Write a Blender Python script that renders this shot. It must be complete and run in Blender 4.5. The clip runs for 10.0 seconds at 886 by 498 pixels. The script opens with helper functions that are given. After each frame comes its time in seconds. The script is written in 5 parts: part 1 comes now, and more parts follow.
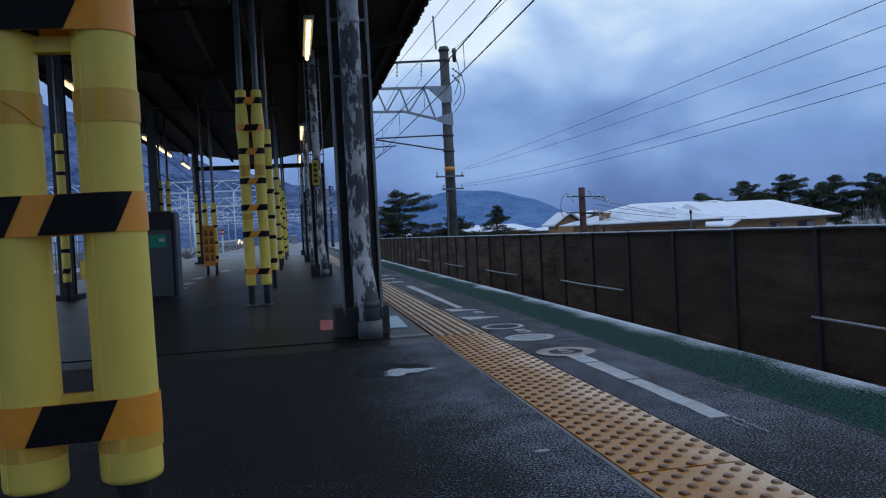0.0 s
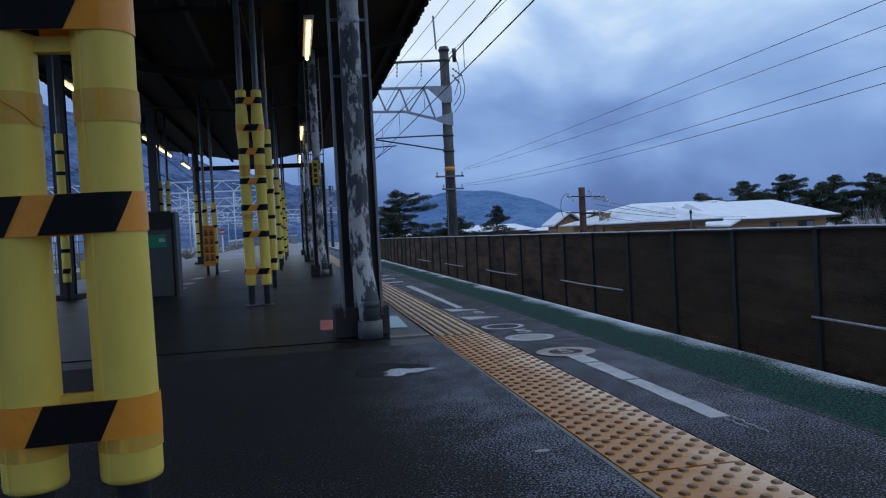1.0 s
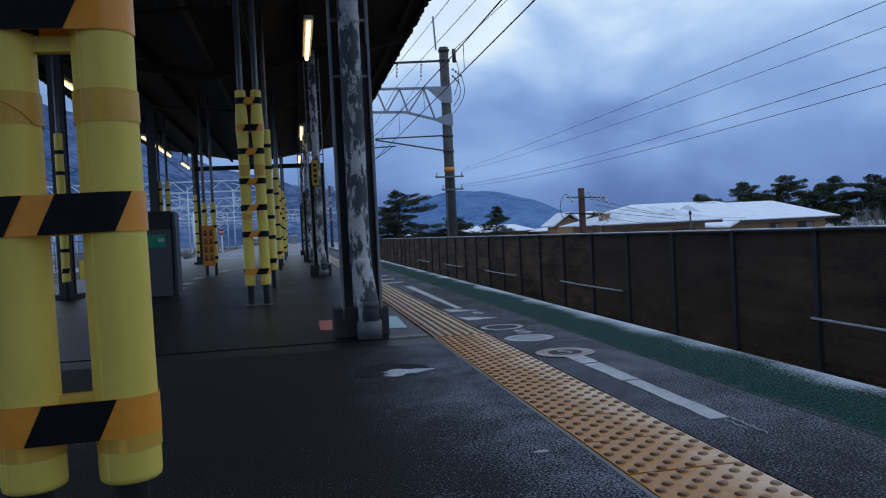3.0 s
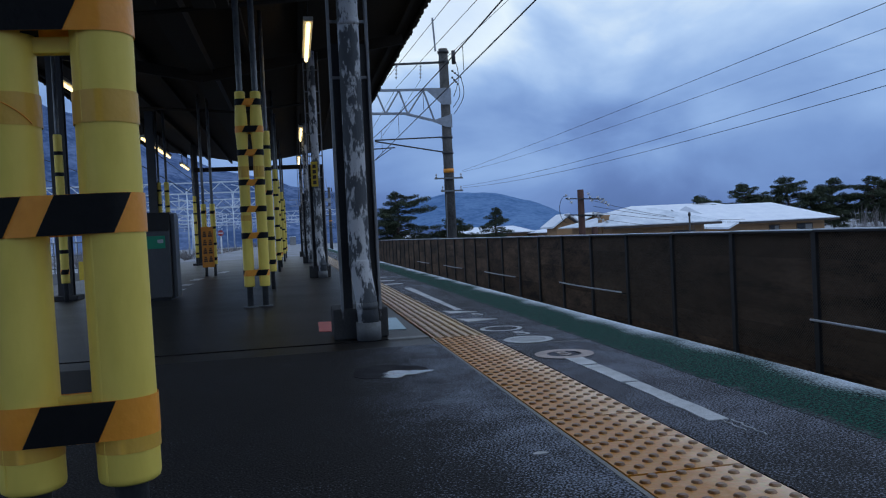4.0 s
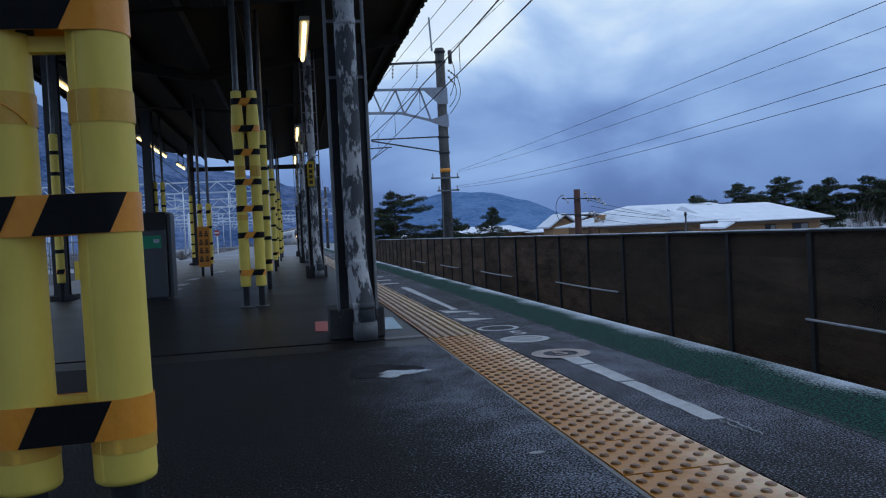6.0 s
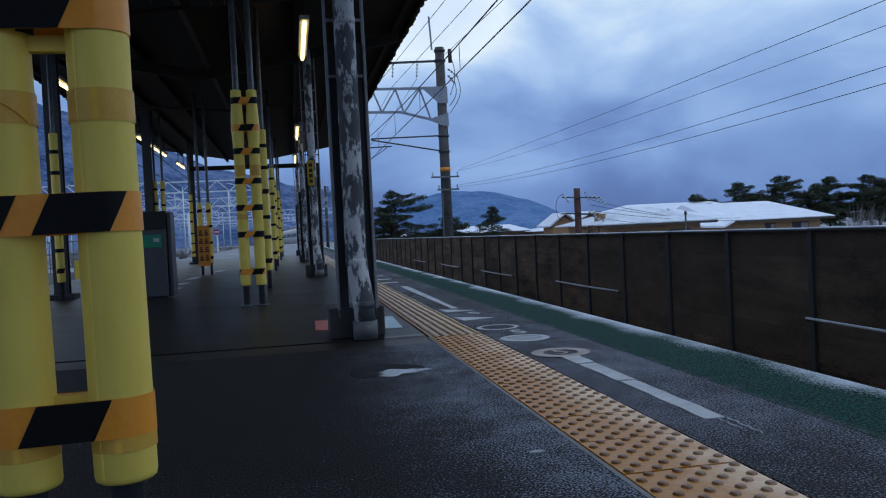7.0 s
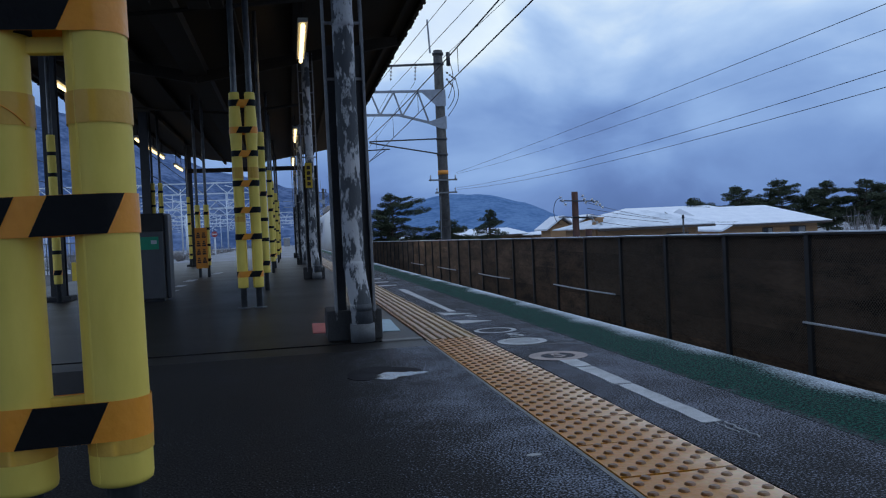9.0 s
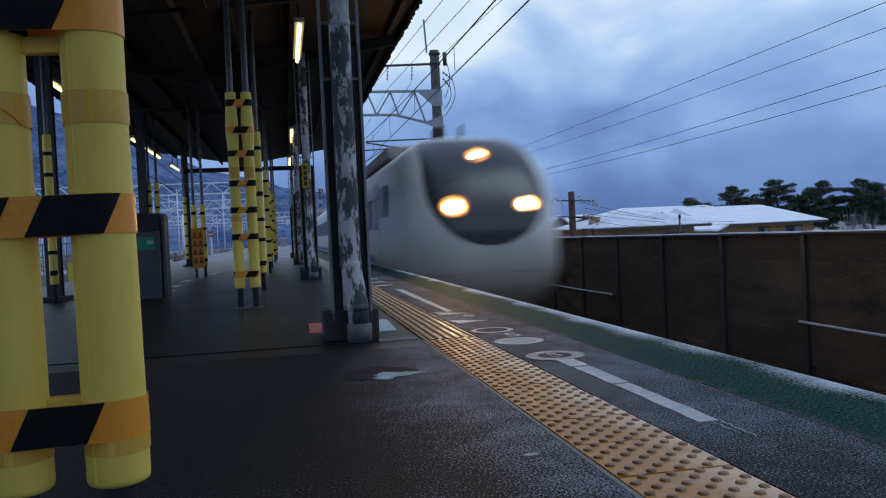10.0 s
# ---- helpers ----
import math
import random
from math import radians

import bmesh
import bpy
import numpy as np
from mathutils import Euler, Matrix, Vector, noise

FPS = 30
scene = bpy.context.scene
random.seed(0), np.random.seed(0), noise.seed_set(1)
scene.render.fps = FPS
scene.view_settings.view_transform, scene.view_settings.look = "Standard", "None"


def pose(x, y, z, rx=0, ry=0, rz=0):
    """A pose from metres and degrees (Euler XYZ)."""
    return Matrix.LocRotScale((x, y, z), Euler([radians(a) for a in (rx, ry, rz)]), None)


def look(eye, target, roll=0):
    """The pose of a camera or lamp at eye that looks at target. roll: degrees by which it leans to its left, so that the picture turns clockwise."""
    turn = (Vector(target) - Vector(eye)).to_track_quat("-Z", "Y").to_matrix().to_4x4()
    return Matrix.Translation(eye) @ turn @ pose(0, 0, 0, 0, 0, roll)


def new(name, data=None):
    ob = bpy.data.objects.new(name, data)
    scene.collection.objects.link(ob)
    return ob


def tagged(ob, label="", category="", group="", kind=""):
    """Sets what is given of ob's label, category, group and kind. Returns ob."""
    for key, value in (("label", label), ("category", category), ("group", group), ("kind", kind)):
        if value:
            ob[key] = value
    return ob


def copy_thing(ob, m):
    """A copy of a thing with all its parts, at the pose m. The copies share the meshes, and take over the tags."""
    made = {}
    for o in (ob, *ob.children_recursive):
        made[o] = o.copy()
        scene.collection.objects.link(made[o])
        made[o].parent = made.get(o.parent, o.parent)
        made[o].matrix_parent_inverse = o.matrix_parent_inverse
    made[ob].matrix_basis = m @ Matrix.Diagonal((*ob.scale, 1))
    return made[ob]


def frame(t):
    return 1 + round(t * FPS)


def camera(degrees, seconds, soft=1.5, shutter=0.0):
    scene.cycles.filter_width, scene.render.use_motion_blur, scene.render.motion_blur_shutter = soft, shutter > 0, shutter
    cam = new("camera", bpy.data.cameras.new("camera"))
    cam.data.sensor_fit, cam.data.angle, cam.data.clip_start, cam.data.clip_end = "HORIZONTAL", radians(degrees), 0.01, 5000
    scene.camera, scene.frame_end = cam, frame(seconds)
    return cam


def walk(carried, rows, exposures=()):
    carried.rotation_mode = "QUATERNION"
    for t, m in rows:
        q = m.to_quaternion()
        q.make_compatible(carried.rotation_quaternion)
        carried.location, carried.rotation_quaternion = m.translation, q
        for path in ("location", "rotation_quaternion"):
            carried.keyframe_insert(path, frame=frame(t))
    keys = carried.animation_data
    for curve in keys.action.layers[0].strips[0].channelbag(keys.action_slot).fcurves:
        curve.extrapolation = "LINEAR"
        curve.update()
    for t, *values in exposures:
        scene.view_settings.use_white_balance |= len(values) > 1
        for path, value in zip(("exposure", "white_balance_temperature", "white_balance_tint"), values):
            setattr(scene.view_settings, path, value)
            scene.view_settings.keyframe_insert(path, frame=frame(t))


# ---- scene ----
FOCAL = 1406.0
EYE = (0.0, 0.0, 0.607)
cam = camera(2 * math.degrees(math.atan(784 / FOCAL)), 10.0, soft=1.15, shutter=0.85)


def aim(right, up, lean):
    """The camera's pose, turned by small angles from its first one."""
    yaw, pitch = 0.181 + right / FOCAL, -0.0233 + up / FOCAL
    d = Vector((math.sin(yaw) * math.cos(pitch), math.cos(yaw) * math.cos(pitch), math.sin(pitch)))
    return look(EYE, Vector(EYE) + d, lean - math.degrees(0.0515))


walk(cam, [(t, aim(r, u, q)) for t, r, u, q in (
    (0, 0, 0, 0), (1.5, 0, 0, 0), (2.0, -1.5, 0, -0.08), (2.5, 0, -0.3, 0.05), (3.3, 1.2, 1.8, 0.11), (4.0, 2.4, 3.2, 0.15), (4.5, 3.5, 2.0, 0.154),
    (5.0, 3.7, 1.9, 0.154), (5.5, 8.3, 3.2, 0.165), (6.2, 8.5, 1.8, 0.15), (7.0, 8.5, 0.6, 0.133), (7.5, 11.5, 0.6, 0.14), (8.0, 12.4, 3.2, 0.235),
    (8.5, 14.6, 7.1, 0.275), (9.0, 12.8, 5.7, 0.31), (9.5, 16.8, 4.9, 0.268), (10.0, 18.5, 5.2, 0.263))])

# ---- world and light ----
world = bpy.data.worlds.new("dusk_sky")
scene.world = world
world.use_nodes = True
wn, wl = world.node_tree.nodes, world.node_tree.links
wn.clear()
w_out = wn.new("ShaderNodeOutputWorld")
w_bg = wn.new("ShaderNodeBackground")
w_tc = wn.new("ShaderNodeTexCoord")
w_map = wn.new("ShaderNodeMapping")
w_map.inputs["Scale"].default_value = (2.4, 2.4, 4.6)
w_map.inputs["Location"].default_value = (0.3, 0.2, 0.4)
w_n1 = wn.new("ShaderNodeTexNoise")
w_n1.inputs["Scale"].default_value = 1.6
w_n1.inputs["Detail"].default_value = 7
w_n1.inputs["Roughness"].default_value = 0.47
w_n1.inputs["Distortion"].default_value = 0.35
w_sep = wn.new("ShaderNodeSeparateXYZ")
w_add = wn.new("ShaderNodeMath")
w_add.operation = "MULTIPLY_ADD"
w_ramp = wn.new("ShaderNodeValToRGB")
w_sub = wn.new("ShaderNodeMath")
w_sub.operation = "SUBTRACT"
w_sub.inputs[1].default_value = 0.5
wl.new(w_tc.outputs["Generated"], w_map.inputs["Vector"])
wl.new(w_map.outputs["Vector"], w_n1.inputs["Vector"])
wl.new(w_tc.outputs["Generated"], w_sep.inputs["Vector"])
wl.new(w_n1.outputs["Fac"], w_sub.inputs[0])
wl.new(w_sub.outputs[0], w_add.inputs[0])
w_add.inputs[1].default_value = 0.40
wl.new(w_sep.outputs["Z"], w_add.inputs[2])
wl.new(w_add.outputs[0], w_ramp.inputs["Fac"])
els = w_ramp.color_ramp.elements
els[0].position, els[0].color = 0.0, (0.101, 0.178, 0.402, 1)
els[1].position, els[1].color = 1.0, (0.326, 0.450, 0.700, 1)
for p, c in ((0.05, (0.125, 0.215, 0.474, 1)), (0.10, (0.182, 0.310, 0.618, 1)), (0.155, (0.278, 0.440, 0.762, 1)), (0.21, (0.442, 0.620, 0.906, 1)),
             (0.265, (0.768, 0.900, 1.000, 1)), (0.36, (0.595, 0.740, 0.978, 1)), (0.5, (0.403, 0.540, 0.803, 1))):
    e = els.new(p)
    e.color = c
wl.new(w_ramp.outputs["Color"], w_bg.inputs["Color"])
w_bg.inputs["Strength"].default_value = 1.0
wl.new(w_bg.outputs[0], w_out.inputs[0])

sun_data = bpy.data.lights.new("sun", "SUN")
sun_data.energy, sun_data.angle, sun_data.color = 0.8, radians(30), (0.74, 0.87, 1.0)
sun = new("sun", sun_data)
sun.matrix_world = look((26, -14, 50), (0, 0, 0))
scene.view_settings.exposure = 0.0


# ---- materials ----
def mat(name, c1, c2=None, rough=0.7, metal=0.0, scale=8.0, fine=60.0, bump=0.15, contrast=0.5, spec=0.4, stretch=(1, 1, 1), space="Object", emit=None, dist=0.01, weight=0.45, vary=0.0, shift=0.0):
    """A surface of two colours mixed at two scales, with fine relief."""
    m = bpy.data.materials.new(name)
    m.use_nodes = True
    n, l = m.node_tree.nodes, m.node_tree.links
    b = n["Principled BSDF"]
    b.inputs["Roughness"].default_value, b.inputs["Metallic"].default_value = rough, metal
    b.inputs["Specular IOR Level"].default_value = spec
    c2 = c2 or tuple(x * 0.6 for x in c1)
    if emit:
        b.inputs["Base Color"].default_value = (*c1, 1)
        b.inputs["Emission Color"].default_value = (*c1, 1)
        b.inputs["Emission Strength"].default_value = emit
        return m
    tc, mp = n.new("ShaderNodeTexCoord"), n.new("ShaderNodeMapping")
    mp.inputs["Scale"].default_value = stretch
    l.new(tc.outputs[space], mp.inputs["Vector"])
    big, small = n.new("ShaderNodeTexNoise"), n.new("ShaderNodeTexNoise")
    big.inputs["Scale"].default_value, small.inputs["Scale"].default_value = scale, fine
    big.inputs["Detail"].default_value, small.inputs["Detail"].default_value = 6, 3
    big.inputs["Roughness"].default_value = 0.65
    for x in (big, small):
        l.new(mp.outputs["Vector"], x.inputs["Vector"])
    mix = n.new("ShaderNodeMath")
    mix.operation = "MULTIPLY_ADD"
    mix.inputs[1].default_value = weight
    l.new(small.outputs["Fac"], mix.inputs[0])
    l.new(big.outputs["Fac"], mix.inputs[2])
    ramp = n.new("ShaderNodeMapRange")
    ramp.inputs["From Min"].default_value = 0.5 + 0.5 * weight - 0.5 * (1 - contrast) - 0.02 + shift
    ramp.inputs["From Max"].default_value = 0.5 + 0.5 * weight + 0.5 * (1 - contrast) + 0.02 + shift
    l.new(mix.outputs[0], ramp.inputs["Value"])
    col = n.new("ShaderNodeMix")
    col.data_type = "RGBA"
    col.inputs[6].default_value, col.inputs[7].default_value = (*c1, 1), (*c2, 1)
    l.new(ramp.outputs["Result"], col.inputs[0])
    tint = col.outputs[2]
    if vary:
        oi, vr, mul = n.new("ShaderNodeObjectInfo"), n.new("ShaderNodeMapRange"), n.new("ShaderNodeMix")
        vr.inputs["To Min"].default_value, vr.inputs["To Max"].default_value = 1 - vary, 1 + vary
        mul.data_type, mul.blend_type = "RGBA", "MULTIPLY"
        mul.inputs[0].default_value = 1
        l.new(oi.outputs["Random"], vr.inputs["Value"])
        l.new(tint, mul.inputs[6])
        l.new(vr.outputs["Result"], mul.inputs[7])
        tint = mul.outputs[2]
    l.new(tint, b.inputs["Base Color"])
    rr = n.new("ShaderNodeMapRange")
    rr.inputs["To Min"].default_value, rr.inputs["To Max"].default_value = max(0.02, rough - 0.12), min(1, rough + 0.12)
    l.new(big.outputs["Fac"], rr.inputs["Value"])
    l.new(rr.outputs["Result"], b.inputs["Roughness"])
    if bump:
        bp = n.new("ShaderNodeBump")
        bp.inputs["Strength"].default_value, bp.inputs["Distance"].default_value = bump, dist
        l.new(small.outputs["Fac"], bp.inputs["Height"])
        l.new(bp.outputs["Normal"], b.inputs["Normal"])
    return m


def train_paint():
    """Ivory paint, unevenly mixed with a brown that thins out upwards."""
    m = mat("ivory_train_paint", (0.62, 0.61, 0.59), (0.54, 0.53, 0.515), rough=0.35, scale=1.0, fine=12, bump=0.03, contrast=0.3)
    n, l = m.node_tree.nodes, m.node_tree.links
    b = n["Principled BSDF"]
    clean = b.inputs["Base Color"].links[0].from_socket
    tc, sep, nz = n.new("ShaderNodeTexCoord"), n.new("ShaderNodeSeparateXYZ"), n.new("ShaderNodeTexNoise")
    nz.inputs["Scale"].default_value, nz.inputs["Detail"].default_value = 1.6, 5
    l.new(tc.outputs["Object"], sep.inputs["Vector"])
    l.new(tc.outputs["Object"], nz.inputs["Vector"])
    lift, lower_brown, mix = n.new("ShaderNodeMath"), n.new("ShaderNodeMapRange"), n.new("ShaderNodeMix")
    lift.operation = "MULTIPLY_ADD"
    lift.inputs[1].default_value = 0.5
    l.new(nz.outputs["Fac"], lift.inputs[0])
    l.new(sep.outputs["Z"], lift.inputs[2])
    lower_brown.inputs["From Min"].default_value, lower_brown.inputs["From Max"].default_value = 1.0, 2.0
    lower_brown.inputs["To Min"].default_value, lower_brown.inputs["To Max"].default_value = 0.85, 0.0
    l.new(lift.outputs[0], lower_brown.inputs["Value"])
    mix.data_type = "RGBA"
    mix.inputs[7].default_value = (0.26, 0.215, 0.18, 1)
    l.new(lower_brown.outputs["Result"], mix.inputs[0])
    l.new(clean, mix.inputs[6])
    l.new(mix.outputs[2], b.inputs["Base Color"])
    return m


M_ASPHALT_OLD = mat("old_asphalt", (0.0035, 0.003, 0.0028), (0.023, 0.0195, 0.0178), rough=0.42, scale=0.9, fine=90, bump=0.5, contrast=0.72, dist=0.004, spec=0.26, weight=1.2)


def edge_material(name):
    """Worn green paint that thins out into asphalt on one side and into speckled frost at the platform's edge."""
    m = bpy.data.materials.new(name)
    m.use_nodes = True
    n, l = m.node_tree.nodes, m.node_tree.links
    b = n["Principled BSDF"]
    b.inputs["Roughness"].default_value = 0.66
    b.inputs["Specular IOR Level"].default_value = 0.06
    geo, sep = n.new("ShaderNodeNewGeometry"), n.new("ShaderNodeSeparateXYZ")
    l.new(geo.outputs["Position"], sep.inputs["Vector"])
    noises = []
    for sc, det in ((1.1, 5), (105.0, 3), (9.0, 4)):
        q = n.new("ShaderNodeTexNoise")
        q.inputs["Scale"].default_value, q.inputs["Detail"].default_value = sc, det
        l.new(geo.outputs["Position"], q.inputs["Vector"])
        noises.append(q.outputs["Fac"])

    def math_node(op, a, c):
        q = n.new("ShaderNodeMath")
        q.operation = op
        for i, v in enumerate((a, c)):
            if isinstance(v, (int, float)):
                q.inputs[i].default_value = v
            else:
                l.new(v, q.inputs[i])
        return q.outputs[0]

    def span(v, lo, hi):
        q = n.new("ShaderNodeMapRange")
        q.inputs["From Min"].default_value, q.inputs["From Max"].default_value = lo, hi
        l.new(v, q.inputs["Value"])
        return q.outputs["Result"]

    def blend(f, a, c):
        q = n.new("ShaderNodeMix")
        q.data_type = "RGBA"
        l.new(f, q.inputs[0])
        for i, v in ((6, a), (7, c)):
            if isinstance(v, tuple):
                q.inputs[i].default_value = (*v, 1)
            else:
                l.new(v, q.inputs[i])
        return q.outputs[2]

    grain = span(noises[1], 0.45, 0.60)
    green = blend(grain, (0.0, 0.004, 0.0035), (0.001, 0.090, 0.062))
    grey = blend(grain, (0.02, 0.02, 0.024), (0.125, 0.125, 0.142))
    wear = math_node("ADD", math_node("MULTIPLY", span(sep.outputs["X"], 1.44, 1.58), 1.0), math_node("MULTIPLY", math_node("SUBTRACT", noises[2], 0.5), 1.6))
    wear = math_node("ADD", wear, math_node("MULTIPLY", math_node("SUBTRACT", noises[1], 0.5), 1.5))
    base = blend(span(wear, 0.35, 0.7), grey, green)
    frost = math_node("ADD", span(sep.outputs["X"], 1.66, 1.92), math_node("MULTIPLY", math_node("SUBTRACT", noises[0], 0.52), 2.0))
    frost = math_node("ADD", frost, math_node("MULTIPLY", math_node("SUBTRACT", noises[1], 0.5), 0.9))
    colour = blend(span(frost, 0.50, 1.05), base, (0.60, 0.66, 0.74))
    l.new(colour, b.inputs["Base Color"])
    bp = n.new("ShaderNodeBump")
    bp.inputs["Strength"].default_value, bp.inputs["Distance"].default_value = 0.9, 0.008
    l.new(noises[1], bp.inputs["Height"])
    l.new(bp.outputs["Normal"], b.inputs["Normal"])
    return m




def frosted_asphalt(name, fine, most, speck):
    """Dark damp asphalt with frosted grains; more frost on the open side also paints in the daylight there."""
    m = bpy.data.materials.new(name)
    m.use_nodes = True
    n, l = m.node_tree.nodes, m.node_tree.links
    b = n["Principled BSDF"]
    b.inputs["Roughness"].default_value = 0.62
    b.inputs["Specular IOR Level"].default_value = 0.09
    geo, sep = n.new("ShaderNodeNewGeometry"), n.new("ShaderNodeSeparateXYZ")
    l.new(geo.outputs["Position"], sep.inputs["Vector"])
    outs = []
    for sc, det in ((1.0, 5), (fine, 3), (8.0, 4)):
        q = n.new("ShaderNodeTexNoise")
        q.inputs["Scale"].default_value, q.inputs["Detail"].default_value = sc, det
        l.new(geo.outputs["Position"], q.inputs["Vector"])
        outs.append(q.outputs["Fac"])
    grain = n.new("ShaderNodeMapRange")
    grain.inputs["From Min"].default_value, grain.inputs["From Max"].default_value = 0.45, 0.62
    l.new(outs[1], grain.inputs["Value"])
    base = n.new("ShaderNodeMix")
    base.data_type = "RGBA"
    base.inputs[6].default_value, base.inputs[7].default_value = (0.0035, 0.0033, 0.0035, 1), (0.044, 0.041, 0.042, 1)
    l.new(grain.outputs["Result"], base.inputs[0])
    # Frost grows with x, putting the canopy's light falloff into the colour.
    side = n.new("ShaderNodeMapRange")
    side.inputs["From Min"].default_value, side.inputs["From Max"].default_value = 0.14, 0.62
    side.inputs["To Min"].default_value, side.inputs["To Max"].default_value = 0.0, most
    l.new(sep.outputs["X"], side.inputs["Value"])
    total = None
    for v, k in ((outs[0], 0.34), (outs[2], 0.16), (outs[1], 1.0)):
        q = n.new("ShaderNodeMath")
        q.operation = "MULTIPLY_ADD"
        q.inputs[1].default_value = k
        l.new(v, q.inputs[0])
        l.new(total if total else side.outputs["Result"], q.inputs[2])
        total = q.outputs[0]
    frost = n.new("ShaderNodeMapRange")
    frost.inputs["From Min"].default_value, frost.inputs["From Max"].default_value = 0.90, 1.00
    l.new(total, frost.inputs["Value"])
    c = n.new("ShaderNodeMix")
    c.data_type = "RGBA"
    c.inputs[7].default_value = (*speck, 1)
    l.new(frost.outputs["Result"], c.inputs[0])
    l.new(base.outputs[2], c.inputs[6])
    l.new(c.outputs[2], b.inputs["Base Color"])
    bp = n.new("ShaderNodeBump")
    bp.inputs["Strength"].default_value, bp.inputs["Distance"].default_value = 0.6, 0.008
    l.new(outs[1], bp.inputs["Height"])
    l.new(bp.outputs["Normal"], b.inputs["Normal"])
    return m


M_ASPHALT = frosted_asphalt("asphalt", 160.0, 0.185, (0.27, 0.30, 0.38))
M_ASPHALT_EDGE = frosted_asphalt("edge_asphalt", 160.0, 0.15, (0.20, 0.215, 0.275))
M_GREEN = edge_material("worn_green_band")
M_CONCRETE = mat("concrete", (0.16, 0.16, 0.165), (0.28, 0.28, 0.28), rough=0.85, scale=3, fine=80, bump=0.4, contrast=0.6)
M_DARKCON = mat("dark_concrete", (0.035, 0.034, 0.036), (0.07, 0.07, 0.07), rough=0.85, scale=5, fine=80, bump=0.4)
M_WHITEPAINT = mat("worn_white_paint", (0.62, 0.64, 0.67), (0.36, 0.37, 0.39), rough=0.6, scale=9, fine=140, bump=0.5, contrast=0.6)
M_PALEPAINT = mat("thin_white_paint", (0.42, 0.44, 0.47), (0.27, 0.28, 0.30), rough=0.6, scale=9, fine=140, bump=0.5, contrast=0.6)
M_PINKPAINT = mat("worn_pink_paint", (0.52, 0.43, 0.40), (0.30, 0.25, 0.24), rough=0.6, scale=9, fine=140, bump=0.5, contrast=0.6)
M_REDPAINT = mat("worn_red_paint", (0.55, 0.13, 0.12), (0.35, 0.12, 0.11), rough=0.6, scale=9, fine=140)
M_BLUEPAINT = mat("pale_blue_paint", (0.45, 0.60, 0.70), (0.33, 0.45, 0.52), rough=0.55, scale=6, fine=120)


def tile_material(name, clean, dirty, bias, rough=0.42):
    """Cream to ochre tile, browner towards the platform's middle, with stains that run on from tile to tile."""
    m = bpy.data.materials.new(name)
    m.use_nodes = True
    n, l = m.node_tree.nodes, m.node_tree.links
    b = n["Principled BSDF"]
    b.inputs["Roughness"].default_value = rough
    geo, sep = n.new("ShaderNodeNewGeometry"), n.new("ShaderNodeSeparateXYZ")
    l.new(geo.outputs["Position"], sep.inputs["Vector"])
    n1, n2 = n.new("ShaderNodeTexNoise"), n.new("ShaderNodeTexNoise")
    n1.inputs["Scale"].default_value, n2.inputs["Scale"].default_value = 5.0, 70.0
    n1.inputs["Detail"].default_value, n1.inputs["Roughness"].default_value = 7, 0.6
    for x in (n1, n2):
        l.new(geo.outputs["Position"], x.inputs["Vector"])
    side = n.new("ShaderNodeMapRange")
    side.inputs["From Min"].default_value, side.inputs["From Max"].default_value = 0.75, 1.05
    side.inputs["To Min"].default_value, side.inputs["To Max"].default_value = 0.50 + bias, -0.36 + bias
    l.new(sep.outputs["X"], side.inputs["Value"])
    rnd, rv = n.new("ShaderNodeObjectInfo"), n.new("ShaderNodeMath")
    rv.operation = "MULTIPLY_ADD"
    rv.inputs[1].default_value = 0.22
    l.new(rnd.outputs["Random"], rv.inputs[0])
    l.new(side.outputs["Result"], rv.inputs[2])
    a1 = n.new("ShaderNodeMath")
    a1.operation = "ADD"
    l.new(rv.outputs[0], a1.inputs[0])
    l.new(n1.outputs["Fac"], a1.inputs[1])
    mr = n.new("ShaderNodeMapRange")
    mr.inputs["From Min"].default_value, mr.inputs["From Max"].default_value = 0.45, 0.90
    l.new(a1.outputs[0], mr.inputs["Value"])
    c = n.new("ShaderNodeMix")
    c.data_type = "RGBA"
    c.inputs[6].default_value, c.inputs[7].default_value = (*clean, 1), (*dirty, 1)
    l.new(mr.outputs["Result"], c.inputs[0])
    g = n.new("ShaderNodeMix")
    g.data_type, g.blend_type = "RGBA", "MULTIPLY"
    g.inputs[0].default_value = 0.35
    l.new(c.outputs[2], g.inputs[6])
    l.new(n2.outputs["Color"], g.inputs[7])
    l.new(g.outputs[2], b.inputs["Base Color"])
    bp = n.new("ShaderNodeBump")
    bp.inputs["Strength"].default_value, bp.inputs["Distance"].default_value = 0.3, 0.004
    l.new(n2.outputs["Fac"], bp.inputs["Height"])
    l.new(bp.outputs["Normal"], b.inputs["Normal"])
    return m


M_TILE = tile_material("tactile_tile", (0.96, 0.68, 0.44), (0.58, 0.23, 0.02), 0.26)
M_TILE_FAR = tile_material("tactile_tile_yellow", (0.62, 0.40, 0.15), (0.40, 0.18, 0.03), 0.06, 0.30)
M_STUD = tile_material("worn_stud", (0.30, 0.17, 0.09), (0.18, 0.07, 0.014), 0.12)
M_STUD_FAR = tile_material("worn_stud_yellow", (0.26, 0.15, 0.05), (0.15, 0.075, 0.018), 0.1, 0.30)
M_FOAM = mat("yellow_foam", (0.98, 0.75, 0.15), (0.80, 0.59, 0.095), rough=0.55, scale=3.5, fine=28, bump=0.15, contrast=0.45, stretch=(1, 1, 0.35), weight=0.35, shift=0.05)
